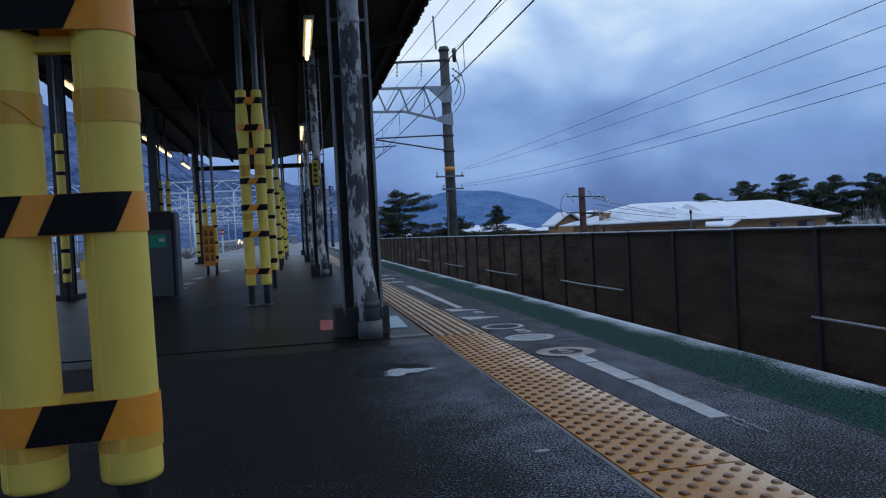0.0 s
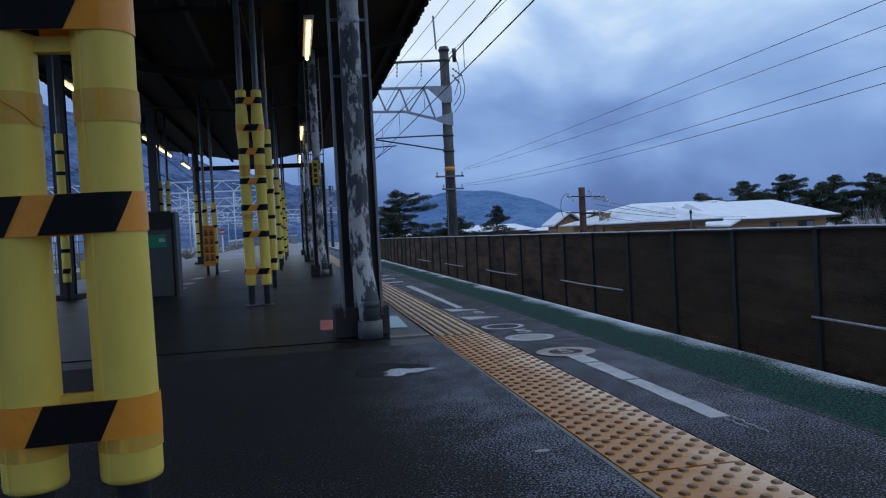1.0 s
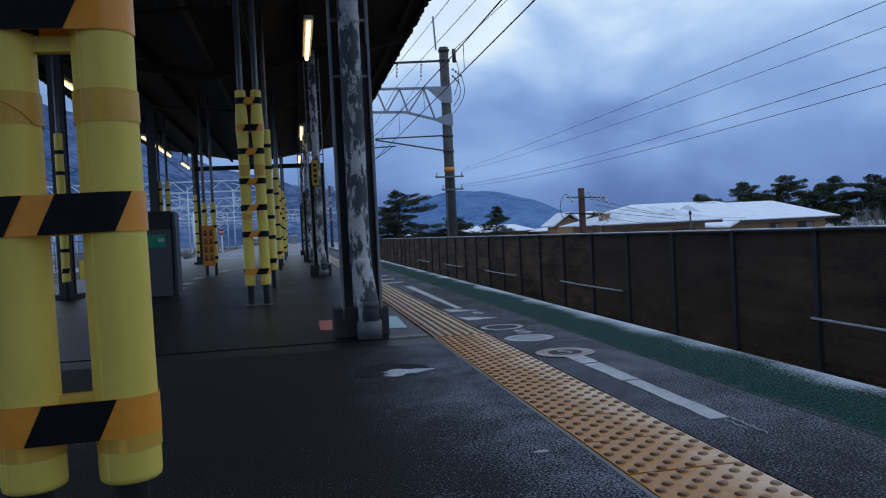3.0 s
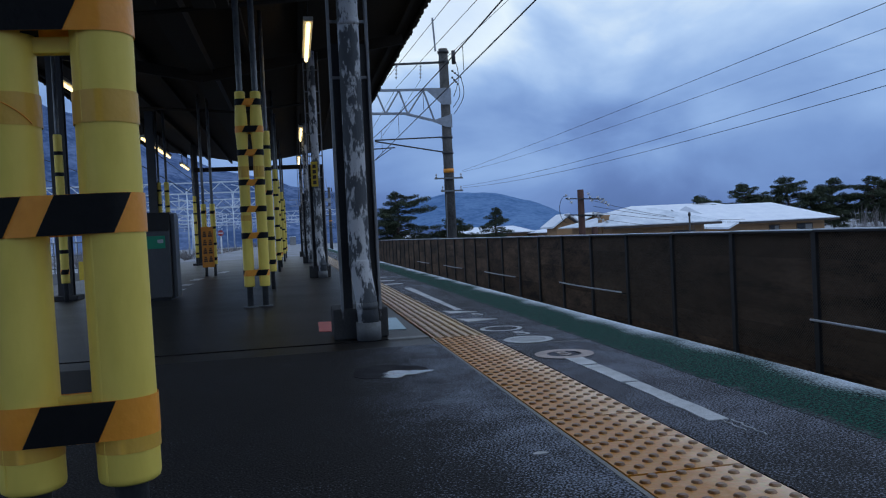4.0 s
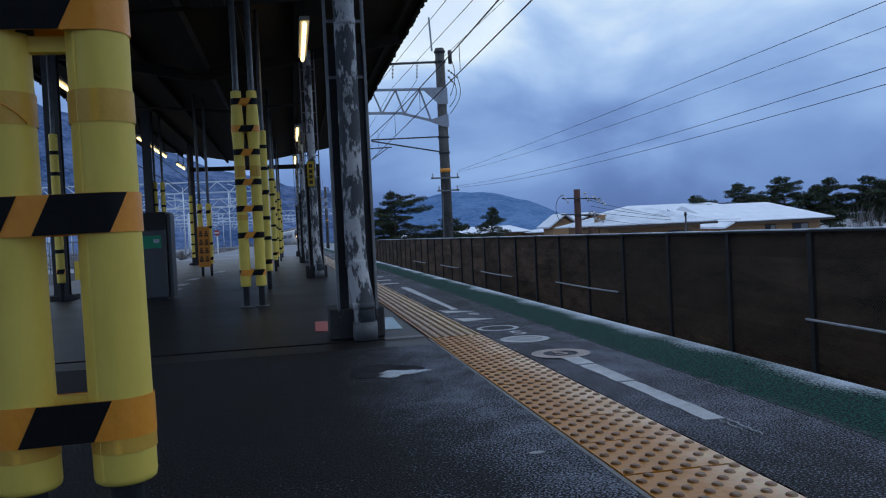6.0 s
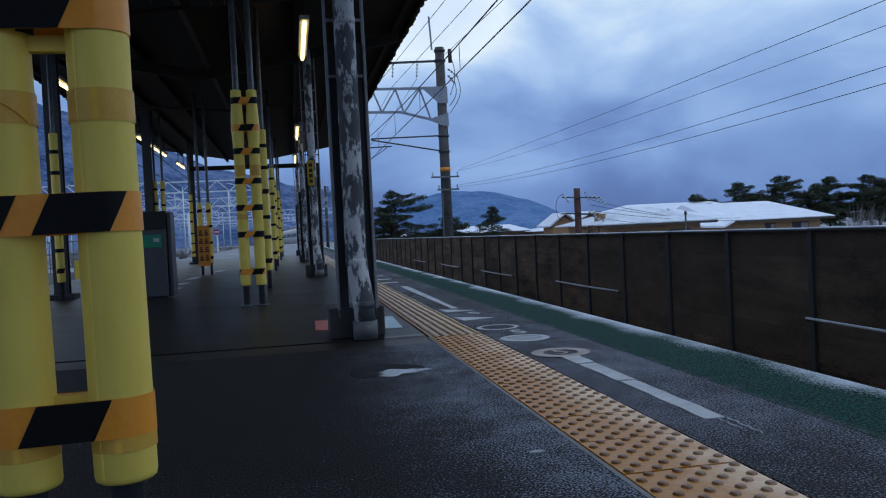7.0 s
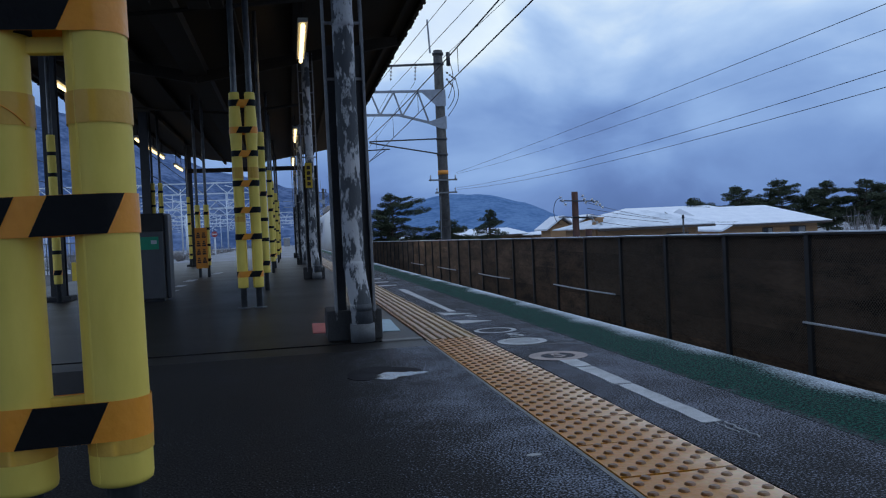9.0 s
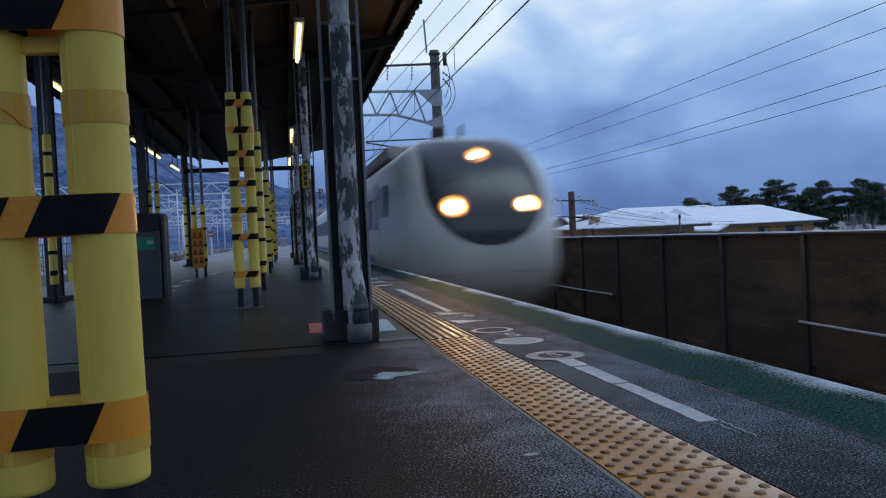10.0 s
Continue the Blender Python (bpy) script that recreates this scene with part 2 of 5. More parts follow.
M_TAPE = mat("orange_tape", (1.0, 0.40, 0.045), (0.88, 0.32, 0.03), rough=0.35, scale=14, fine=40, bump=0.25, contrast=0.5)
M_TAPE_OLD = mat("faded_orange_tape", (0.80, 0.46, 0.07), (0.70, 0.39, 0.055), rough=0.45, scale=14, fine=40, bump=0.25, contrast=0.5)
M_BLACKTAPE = mat("black_tape", (0.005, 0.005, 0.006), (0.009, 0.009, 0.009), rough=0.6, spec=0.2, scale=20, fine=60, bump=0.2)
M_GALV = mat("galvanised_steel", (0.20, 0.21, 0.22), (0.11, 0.115, 0.12), rough=0.5, metal=0.6, scale=12, fine=90, bump=0.1)
M_STEEL = mat("dark_painted_steel", (0.030, 0.031, 0.034), (0.055, 0.054, 0.055), rough=0.55, scale=8, fine=60, bump=0.15)
M_GREYSTEEL = mat("grey_painted_steel", (0.15, 0.16, 0.17), (0.09, 0.095, 0.10), rough=0.55, scale=9, fine=70, bump=0.15)
M_BAR = mat("worn_grey_bar", (0.33, 0.34, 0.36), (0.17, 0.175, 0.185), rough=0.55, scale=9, fine=70)
M_PEEL = mat("peeling_white_paint", (0.50, 0.51, 0.53), (0.070, 0.078, 0.088), rough=0.65, scale=9.5, fine=45, bump=0.5, contrast=0.994, stretch=(1, 1, 0.42), weight=0.10, shift=-0.008)
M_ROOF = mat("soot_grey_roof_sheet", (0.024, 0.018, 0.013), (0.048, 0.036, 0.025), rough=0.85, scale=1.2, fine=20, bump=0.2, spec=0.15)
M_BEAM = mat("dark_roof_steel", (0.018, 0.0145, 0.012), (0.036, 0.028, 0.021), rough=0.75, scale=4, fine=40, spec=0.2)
M_TUBE = mat("fluorescent_tube", (1.0, 0.76, 0.36), emit=2.6)
M_CASE = mat("lamp_case", (0.5, 0.48, 0.42), (0.4, 0.38, 0.33), rough=0.5, scale=8)
M_STAINLESS = mat("brushed_stainless", (0.125, 0.122, 0.12), (0.085, 0.083, 0.082), rough=0.42, metal=0.8, scale=3, fine=120, stretch=(1, 1, 0.1), bump=0.1)
M_BLACK = mat("black_plastic", (0.012, 0.012, 0.013), (0.02, 0.02, 0.02), rough=0.45, scale=10)
M_SIGNGREEN = mat("green_sign", (0.02, 0.30, 0.16), (0.02, 0.24, 0.13), rough=0.5, scale=9)
M_SIGNORANGE = mat("orange_sign", (0.72, 0.27, 0.03), (0.60, 0.22, 0.03), rough=0.5, scale=9)
M_SIGNYELLOW = mat("yellow_sign", (0.60, 0.42, 0.03), (0.45, 0.31, 0.03), rough=0.5, scale=9)
M_INK = mat("dark_sign_ink", (0.05, 0.03, 0.02), (0.03, 0.02, 0.02), rough=0.6)
M_WALL = mat("brown_noise_panel", (0.024, 0.017, 0.0125), (0.150, 0.096, 0.062), rough=0.75, scale=1.3, fine=16, bump=0.4, contrast=0.66, stretch=(1, 0.6, 2.4), space="Object", vary=0.35, spec=0.12)
M_WALLPOST = mat("wall_post_steel", (0.036, 0.035, 0.036), (0.024, 0.023, 0.023), rough=0.6, scale=5)
M_MESHWIRE = mat("brown_mesh_wire", (0.15, 0.115, 0.085), (0.09, 0.07, 0.052), rough=0.7, scale=3)
M_SNOW = mat("thin_snow", (0.80, 0.83, 0.88), (0.62, 0.66, 0.74), rough=0.7, scale=1.3, fine=18, bump=0.25, contrast=0.5, dist=0.012)
M_SNOWROOF = mat("snow_on_grey_roof", (0.78, 0.82, 0.88), (0.40, 0.45, 0.52), rough=0.7, scale=0.8, fine=7, bump=0.15, contrast=0.5, stretch=(1, 1, 1), dist=0.01)
M_STUCCO = mat("tan_stucco", (0.40, 0.24, 0.125), (0.30, 0.175, 0.092), rough=0.85, scale=2, fine=40, bump=0.2)
M_EAVE = mat("dark_eave_wood", (0.05, 0.04, 0.035), (0.08, 0.06, 0.05), rough=0.7)
M_GLASS = mat("dark_window_glass", (0.015, 0.018, 0.022), (0.03, 0.034, 0.04), rough=0.12, spec=0.6, bump=0)
M_CURTAIN = mat("pale_curtain", (0.30, 0.30, 0.30), (0.20, 0.20, 0.20), rough=0.8)
M_MAST = mat("weathered_concrete_mast", (0.028, 0.028, 0.028), (0.11, 0.105, 0.10), rough=0.85, scale=2.5, fine=40, bump=0.3, contrast=0.65, stretch=(1, 1, 0.4))
M_TRUSS = mat("galvanised_truss", (0.30, 0.33, 0.38), (0.18, 0.20, 0.235), rough=0.6, scale=6)
M_LATTICE = mat("frosted_lattice_steel", (0.72, 0.76, 0.82), (0.55, 0.60, 0.66), rough=0.7, scale=2)
M_WIRE = mat("wire", (0.02, 0.022, 0.026), (0.03, 0.03, 0.034), rough=0.6, metal=0.2, bump=0)
M_INSUL = mat("porcelain", (0.55, 0.57, 0.60), (0.25, 0.26, 0.28), rough=0.3)
M_BARK = mat("pine_bark", (0.045, 0.033, 0.026), (0.085, 0.062, 0.05), rough=0.9, scale=6, fine=40, bump=0.6, stretch=(1, 1, 0.3))
M_NEEDLE = mat("pine_needles", (0.020, 0.035, 0.020), (0.066, 0.080, 0.040), rough=0.8, scale=1.2, fine=12, bump=0)
M_SHRUB = mat("bare_frosted_shrub", (0.16, 0.14, 0.13), (0.26, 0.25, 0.26), rough=0.9, scale=2, fine=20, bump=0)
M_RUSTPOLE = mat("rust_brown_pole", (0.085, 0.035, 0.025), (0.05, 0.025, 0.02), rough=0.8, scale=3, fine=30)
# Blue distance haze is mixed into the colours of both hills.
M_HILL_R = mat("haze_tinted_wooded_hill", (0.075, 0.145, 0.285), (0.13, 0.225, 0.39), rough=1.0, scale=0.016, fine=0.13, bump=0, spec=0, contrast=0.70, weight=0.8)
M_HILL_L = mat("haze_tinted_snowy_hill", (0.045, 0.078, 0.16), (0.135, 0.185, 0.31), rough=1.0, scale=0.02, fine=0.20, bump=0, spec=0, contrast=0.74, weight=0.8)
M_BALLAST = mat("ballast", (0.05, 0.043, 0.038), (0.10, 0.09, 0.085), rough=0.95, scale=1.5, fine=22, bump=1.0, dist=0.03)
M_GROUND = mat("snow_patched_ground", (0.11, 0.105, 0.10), (0.36, 0.385, 0.43), rough=0.95, scale=0.16, fine=3, bump=0.4, contrast=0.72, dist=0.05)
M_RAIL = mat("rail_steel", (0.22, 0.19, 0.17), (0.14, 0.10, 0.08), rough=0.4, metal=0.8)
M_SLEEPER = mat("concrete_sleeper", (0.22, 0.21, 0.20), (0.15, 0.14, 0.13), rough=0.9)
M_TRAIN = train_paint()
M_SKIRT = mat("grey_brown_skirt", (0.36, 0.31, 0.27), (0.24, 0.20, 0.17), rough=0.5, scale=2)
M_TRAINGLASS = mat("black_windscreen", (0.030, 0.029, 0.034), (0.042, 0.040, 0.046), rough=0.3, spec=0.5, scale=1, bump=0)
M_STRIPE = mat("blue_train_stripe", (0.03, 0.07, 0.22), (0.025, 0.06, 0.19), rough=0.35)
M_HEADLIGHT = mat("lit_headlight", (1.0, 0.62, 0.27), emit=560)
# Emission on bowl and rim paints the headlight's halo; only the core is lit.
M_GLOW_BOWL = mat("halo_glow_bowl", (1.0, 0.52, 0.16), emit=1.7)
M_GLOW_RIM = mat("halo_glow_rim", (1.0, 0.36, 0.08), emit=0.8)
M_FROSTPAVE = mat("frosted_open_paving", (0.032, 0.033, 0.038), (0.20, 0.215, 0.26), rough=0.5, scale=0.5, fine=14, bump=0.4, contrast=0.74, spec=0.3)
M_UNDER = mat("underframe", (0.03, 0.03, 0.03), (0.05, 0.045, 0.04), rough=0.8)
M_REDSIGN = mat("red_disc", (0.38, 0.05, 0.05), (0.30, 0.045, 0.045), rough=0.5)
M_WET = mat("wet_dark_asphalt", (0.008, 0.008, 0.010), (0.052, 0.052, 0.060), rough=0.75, scale=6, fine=120, bump=0.4, spec=0.06)
M_WATER = mat("thin_icy_water", (0.10, 0.11, 0.125), (0.16, 0.175, 0.20), rough=0.16, scale=8, bump=0.02, spec=0.6)


# ---- mesh helpers ----
def box(bm, x0, x1, y0, y1, z0, z1, bevel=0.0):
    vs = [bm.verts.new((x, y, z)) for x in (x0, x1) for y in (y0, y1) for z in (z0, z1)]
    fs = [bm.faces.new([vs[i] for i in q]) for q in ((0, 1, 3, 2), (4, 6, 7, 5), (0, 4, 5, 1), (2, 3, 7, 6), (0, 2, 6, 4), (1, 5, 7, 3))]
    if bevel:
        es = {e for f in fs for e in f.edges}
        bmesh.ops.bevel(bm, geom=list(es), offset=bevel, segments=2, affect="EDGES", profile=0.6)
    return bm


def rod(bm, p0, p1, r0, r1=None, n=10, caps=True):
    r1 = r0 if r1 is None else r1
    p0, p1 = Vector(p0), Vector(p1)
    q = (p1 - p0).to_track_quat("Z", "Y")
    rings = []
    for p, r in ((p0, r0), (p1, r1)):
        rings.append([bm.verts.new(p + q @ Vector((r * math.cos(a), r * math.sin(a), 0))) for a in (2 * math.pi * i / n for i in range(n))])
    for i in range(n):
        f = bm.faces.new((rings[0][i], rings[0][(i + 1) % n], rings[1][(i + 1) % n], rings[1][i]))
        f.smooth = n > 6
    if caps:
        bm.faces.new(rings[0][::-1])
        bm.faces.new(rings[1])
    return bm


def bar(bm, p0, p1, w, h):
    """A straight bar of w by h between two points."""
    p0, p1 = Vector(p0), Vector(p1)
    q = (p1 - p0).to_track_quat("Y", "Z")
    rings = [[bm.verts.new(p + q @ Vector((a * w / 2, 0, b * h / 2))) for a, b in ((-1, -1), (1, -1), (1, 1), (-1, 1))] for p in (p0, p1)]
    for i in range(4):
        bm.faces.new((rings[0][i], rings[0][(i + 1) % 4], rings[1][(i + 1) % 4], rings[1][i]))
    bm.faces.new(rings[0][::-1])
    bm.faces.new(rings[1])
    return bm


def sweep(bm, pts, r, n=10):
    """A round pipe through points."""
    pts = [Vector(p) for p in pts]
    rings = []
    for i, p in enumerate(pts):
        d = (pts[min(i + 1, len(pts) - 1)] - pts[max(i - 1, 0)]).normalized()
        ref = Vector((0, 1, 0)) if abs(d.y) < 0.8 else Vector((0, 0, 1))
        u = d.cross(ref).normalized()
        v = d.cross(u)
        rings.append([bm.verts.new(p + r * (u * math.cos(a) + v * math.sin(a))) for a in (2 * math.pi * k / n for k in range(n))])
    for a, b in zip(rings, rings[1:]):
        for k in range(n):
            f = bm.faces.new((a[k], a[(k + 1) % n], b[(k + 1) % n], b[k]))
            f.smooth = True
    bm.faces.new(rings[0][::-1])
    bm.faces.new(rings[-1])
    return bm


def mesh_of(name, bm, material):
    bmesh.ops.recalc_face_normals(bm, faces=bm.faces)
    me = bpy.data.meshes.new(name)
    bm.to_mesh(me)
    bm.free()
    me.materials.append(material)
    return me


def part(name, bm, material, parent=None, label=""):
    ob = new(name, mesh_of(name, bm, material))
    if parent:
        ob.parent = parent
    if label:
        tagged(ob, label)
    return ob


def thing(name, label, category, at=(0, 0, 0), group="", kind=""):
    ob = new(name)
    ob.location = at
    return tagged(ob, label, category, group, kind)


def structure(name, bm, material, label, category=""):
    return tagged(part(name, bm, material), label, category or name.replace("_", " "), kind="structure")


def B():
    return bmesh.new()


# ---- ground, tracks ----
def drop(y):
    """How far the yard falls away along the line."""
    return 2.0e-5 * (min(max(y, 150.0), 420.0) - 150.0) ** 2


def track_x(y, centre=3.45):
    return centre - (0.0003 * (y - 75) ** 2 if y > 75 else 0.0)


def ground():
    bm = B()
    xs = [-3000, -1200, -500, -200, -80, -30, -12, -4.6, 2.0, 5.3, 5.7, 6.9, 9, 14, 25, 60, 200, 500, 1200, 3000]
    ys = [-2500, -800, -200, -60, -20, 0, 20, 40, 60, 90, 130, 165, 200, 240, 280, 320, 360, 400, 520, 900, 1600, 3000]
    rows = []
    for y in ys:
        rows.append([bm.verts.new((x, y, -1.25 - drop(y) if x < 5.5 else -2.05 if x < 8 else -2.05 - min(1, (x - 8) / 6) * 1.4)) for x in xs])
    for a, b in zip(rows, rows[1:]):
        for i in range(len(xs) - 1):
            bm.faces.new((a[i], a[i + 1], b[i + 1], b[i]))
    structure("ground", bm, M_GROUND, "snow-patched gravel ground reaching to the hills", "ground")


def track(centre, y_end, name_label):
    bed = B()
    ys = list(range(-20, y_end + 1, 10))
    rows = []
    for y in ys:
        cx = track_x(y, centre)
        rows.append([bed.verts.new((cx + dx, y, z - drop(y))) for dx, z in ((-2.0, -1.245), (-1.4, -1.16), (1.4, -1.16), (2.0, -1.245))])
    for a, b in zip(rows, rows[1:]):
        for i in range(3):
            bed.faces.new((a[i], a[i + 1], b[i + 1], b[i]))
    t = structure("track_bed", bed, M_BALLAST, name_label, "track")
    for side in (-0.56, 0.56):
        r = B()
        rows = []
        for y in ys:
            cx = track_x(y, centre) + side
            rows.append([r.verts.new((cx + dx, y, z - drop(y))) for dx, z in ((-0.06, -1.15), (-0.03, -1.0), (0.03, -1.0), (0.06, -1.15))])
        for a, b in zip(rows, rows[1:]):
            for i in range(3):
                r.faces.new((a[i], a[i + 1], b[i + 1], b[i]))
        part("rail", r, M_RAIL, t)
    s = B()
    for k in range(150):
        y = -10 + k * 0.62
        box(s, track_x(y, centre) - 1.0, track_x(y, centre) + 1.0, y - 0.12, y + 0.12, -1.17 - drop(y), -1.135 - drop(y))
    part("sleepers", s, M_SLEEPER, t)


ground()
track(3.45, 460, "ballasted track beside the platform, curving away")
track(-5.9, 460, "ballasted track along the far side of the platform")
track(-11.0, 460, "ballasted yard track beyond the platform")

# ---- platform ----
PL, PY0, PY1 = -4.25, -30.0, 88.0


def platform():
    b = B()
    box(b, PL, 1.95, PY0, PY1, -1.24, -0.10)
    p = structure("platform", b, M_CONCRETE, "long concrete station platform with asphalt top", "platform")
    b = B()
    box(b, PL, 0.735, PY0, 4.27, -0.10, 0.0)
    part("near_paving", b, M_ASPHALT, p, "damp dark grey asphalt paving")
    b = B()
    box(b, PL, 0.735, 4.30, 4.585, -0.10, -0.004)
    part("paving_strip", b, M_ASPHALT_OLD, p, "repaired asphalt strip with worn joints")
    b = B()
    box(b, PL, 0.735, 4.61, 28.7, -0.10, 0.0)
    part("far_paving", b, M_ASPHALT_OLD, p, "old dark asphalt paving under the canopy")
    b = B()
    box(b, PL, 0.735, 28.7, PY1, -0.10, 0.001)
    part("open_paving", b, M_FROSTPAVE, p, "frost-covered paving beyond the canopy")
    b = B()
    box(b, 1.06, 1.50, PY0, PY1, -0.10, 0.0)
    part("edge_paving", b, M_ASPHALT_EDGE, p, "grey asphalt between tactile strip and green band")
    b = B()
    box(b, 1.50, 1.81, PY0, PY1, -0.10, 0.001)
    part("green_band", b, M_GREEN, p, "worn dark green safety band")
    b = B()
    box(b, 1.81, 1.93, PY0, PY1, -0.10, 0.002, 0.008)
    part("platform_edge", b, M_GREEN, p, "platform edge with patches of thin snow")
    b = B()
    box(b, 0.715, 1.08, PY0, PY1, -0.10, -0.012)
    part("tile_bed", b, M_DARKCON, p, "dark mortar bed under the tiles")
    b = B()
    box(b, 0.735, 0.748, PY0, 4.5, -0.1, 0.0015)
    part("kerb_strip", b, M_CONCRETE, p, "thin pale mortar line beside the tiles")
    b = B()
    box(b, 0.50, 0.735, 4.57, 4.64, -0.05, 0.004, 0.003)
    part("concrete_sill", b, M_CONCRETE, p, "pale concrete joint sill")
    return p


PLATFORM = platform()


def flat(bm, pts, z0=-0.004, z1=0.004):
    lo = [bm.verts.new((x, y, z0)) for x, y in pts]
    hi = [bm.verts.new((x, y, z1)) for x, y in pts]
    k = len(pts)
    bm.faces.new(hi)
    for i in range(k):
        bm.faces.new((lo[i], lo[(i + 1) % k], hi[(i + 1) % k], hi[i]))
    return bm


def ring_mark(x, y, r_out, r_in, material, label, fill=None):
    m = thing("painted_ring", label, "floor marking", (x, y, 0))
    b = B()
    n = 40
    for k in range(n):
        a0, a1 = 2 * math.pi * k / n, 2 * math.pi * (k + 1) / n
        vs = [b.verts.new((r * math.cos(a), r * math.sin(a), 0.004)) for r, a in ((r_in, a0), (r_out, a0), (r_out, a1), (r_in, a1))]
        b.faces.new(vs)
    part("ring", b, material, m)
    if fill:
        b = B()
        flat(b, [(r_in * 0.98 * math.cos(2 * math.pi * k / 32), r_in * 0.98 * math.sin(2 * math.pi * k / 32)) for k in range(32)], -0.002, 0.003)
        part("fill", b, fill, m)
    return m


def digit(ch, size, x, y, z, material, parent, turn=0):
    cu = bpy.data.curves.new("numeral", "FONT")
    cu.body, cu.size, cu.extrude, cu.align_x, cu.align_y = ch, size, 0.001, "CENTER", "CENTER"
    cu.materials.append(material)
    ob = new("numeral", cu)
    ob.matrix_basis = pose(x, y, z, 0, 0, turn)
    ob.parent = parent
    return ob


def markings():
    rnd = random.Random(4)
    for y0, y1, cuts, xa, xb in ((2.20, 3.52, (0, 0.50, 0.82, 1.02), 1.195, 1.262), (6.02, 8.9, (0, 0.25, 0.5, 0.75, 1.0), 1.185, 1.235)):
        line = thing("dashed_line", "worn white painted line, cracked into pieces", "floor marking", group="worn white line")
        for k in range(len(cuts) - 1):
            a, c = y0 + cuts[k] * (y1 - y0), y0 + cuts[k + 1] * (y1 - y0) - 0.025
            left, right = [], []
            for i in range(9):
                y = a + (c - a) * i / 8
                left.append((xa + rnd.uniform(-0.003, 0.004) - 0.004 * k, y))
                right.append((xb + rnd.uniform(-0.004, 0.003) + 0.004 * k, y + rnd.uniform(-0.01, 0.01)))
            b = B()
            flat(b, left + right[::-1], -0.003, 0.003)
            part("line_piece", b, M_WHITEPAINT, line)
    cr = random.Random(8)
    for x, ya, yb, w in ((1.258, 2.00, 2.19, 0.008), (1.232, 2.06, 2.20, 0.005)):
        b = B()
        pts = [(x + cr.uniform(-0.006, 0.006), ya + (yb - ya) * i / 8) for i in range(9)]
        flat(b, pts + [(px + w * cr.uniform(0.5, 1.2), py) for px, py in pts[::-1]], -0.002, 0.0022)
        tagged(part("paint_trace", b, M_PALEPAINT), "thin worn trace of white line paint", "floor marking", "paint traces")
    r1 = ring_mark(1.225, 3.60, 0.14, 0.082, M_PINKPAINT, "faded pink painted ring round the numeral 5", None)
    digit("5", 0.16, 0, 0, 0.004, M_PINKPAINT, r1)
    r2 = ring_mark(1.215, 4.16, 0.135, 0.095, M_WHITEPAINT, "white painted ring with pale grey middle", M_PALEPAINT)
    r3 = ring_mark(1.205, 4.70, 0.13, 0.10, M_WHITEPAINT, "white painted ring with the numeral 5 before it")
    digit("5", 0.22, 0.05, -0.28, 0.004, M_WHITEPAINT, r3)
    t1 = thing("painted_triangle", "white painted triangle with numeral 5", "floor marking", (1.2, 5.3, 0))
    b = B()
    flat(b, [(-0.13, 0.10), (-0.10, -0.13), (0.12, -0.06)])
    part("triangle", b, M_WHITEPAINT, t1)
    digit("5", 0.20, 0.06, 0.28, 0.004, M_WHITEPAINT, t1)
    t2 = thing("painted_triangle", "white painted triangle on the asphalt", "floor marking", (1.2, 5.88, 0))
    b = B()
    flat(b, [(-0.12, 0.12), (-0.10, -0.10), (0.11, -0.08)])
    part("triangle", b, M_WHITEPAINT, t2)
    for y in (9.7, 10.5, 11.4, 12.4, 13.6, 15.0, 16.6):
        t3 = thing("painted_bar", "short white painted bar across the walkway", "floor marking", (1.2, y, 0), "short white bars")
        b = B()
        flat(b, [(-0.16, 0.09), (-0.16, -0.06), (0.06, -0.05), (0.06, 0.07)])
        part("bar", b, M_WHITEPAINT, t3)
    for nm, mt, lab, q in (("blue_patch", M_BLUEPAINT, "pale blue painted patch beside the column", [(0.55, 5.05), (0.665, 5.02), (0.69, 5.75), (0.60, 5.78)]),
                           ("red_patch", M_REDPAINT, "faded red painted square by the column", [(0.12, 5.2), (0.23, 5.17), (0.24, 5.78), (0.13, 5.8)])):
        b = B()
        flat(b, q)
        tagged(part(nm, b, mt), lab, "floor marking")
    for x, y, l in ((-1.66, 12.5, 0.22), (-1.6, 11.2, 0.2), (-1.7, 14.2, 0.3), (-1.5, 17, 0.4), (-3.6, 6.2, 0.35)):
        b = B()
        flat(b, [(x - 0.09, y - l), (x + 0.06, y - l), (x + 0.09, y + l), (x - 0.05, y + l)])
        tagged(part("painted_dash", b, M_WHITEPAINT), "short worn white dash on the asphalt", "floor marking", "short white dashes")
    b = B()
    flat(b, [(0.37 + 0.165 * (1 + 0.12 * math.sin(3 * q + 2)) * math.cos(q), 3.52 + 0.165 * (1 + 0.1 * math.sin(5 * q)) * math.sin(q)) for q in (2 * math.pi * k / 40 for k in range(40))], -0.003, 0.0012)
    tagged(part("wet_hollow", b, M_WET), "dark wet hollow in the asphalt", "wet patch")
    b = B()
    pts = []
    for k in range(26):
        a = 2 * math.pi * k / 26
        rr = 1 + 0.28 * math.sin(3 * a + 1) + 0.15 * math.sin(7 * a)
        pts.append((0.43 + 0.10 * rr * math.cos(a) + 0.03 * math.sin(a), 3.43 + 0.075 * rr * math.sin(a)))
    flat(b, pts, -0.003, 0.0025)
    fl = random.Random(41)
    for fx, fy, fs in ((0.62, 2.05, 0.015),):
        fb = B()
        flat(fb, [(fx + fs * fl.uniform(0.8, 2.2) * math.cos(q * 0.9), fy + fs * fl.uniform(0.4, 1.0) * math.sin(q * 0.9)) for q in range(7)], -0.002, 0.0018)
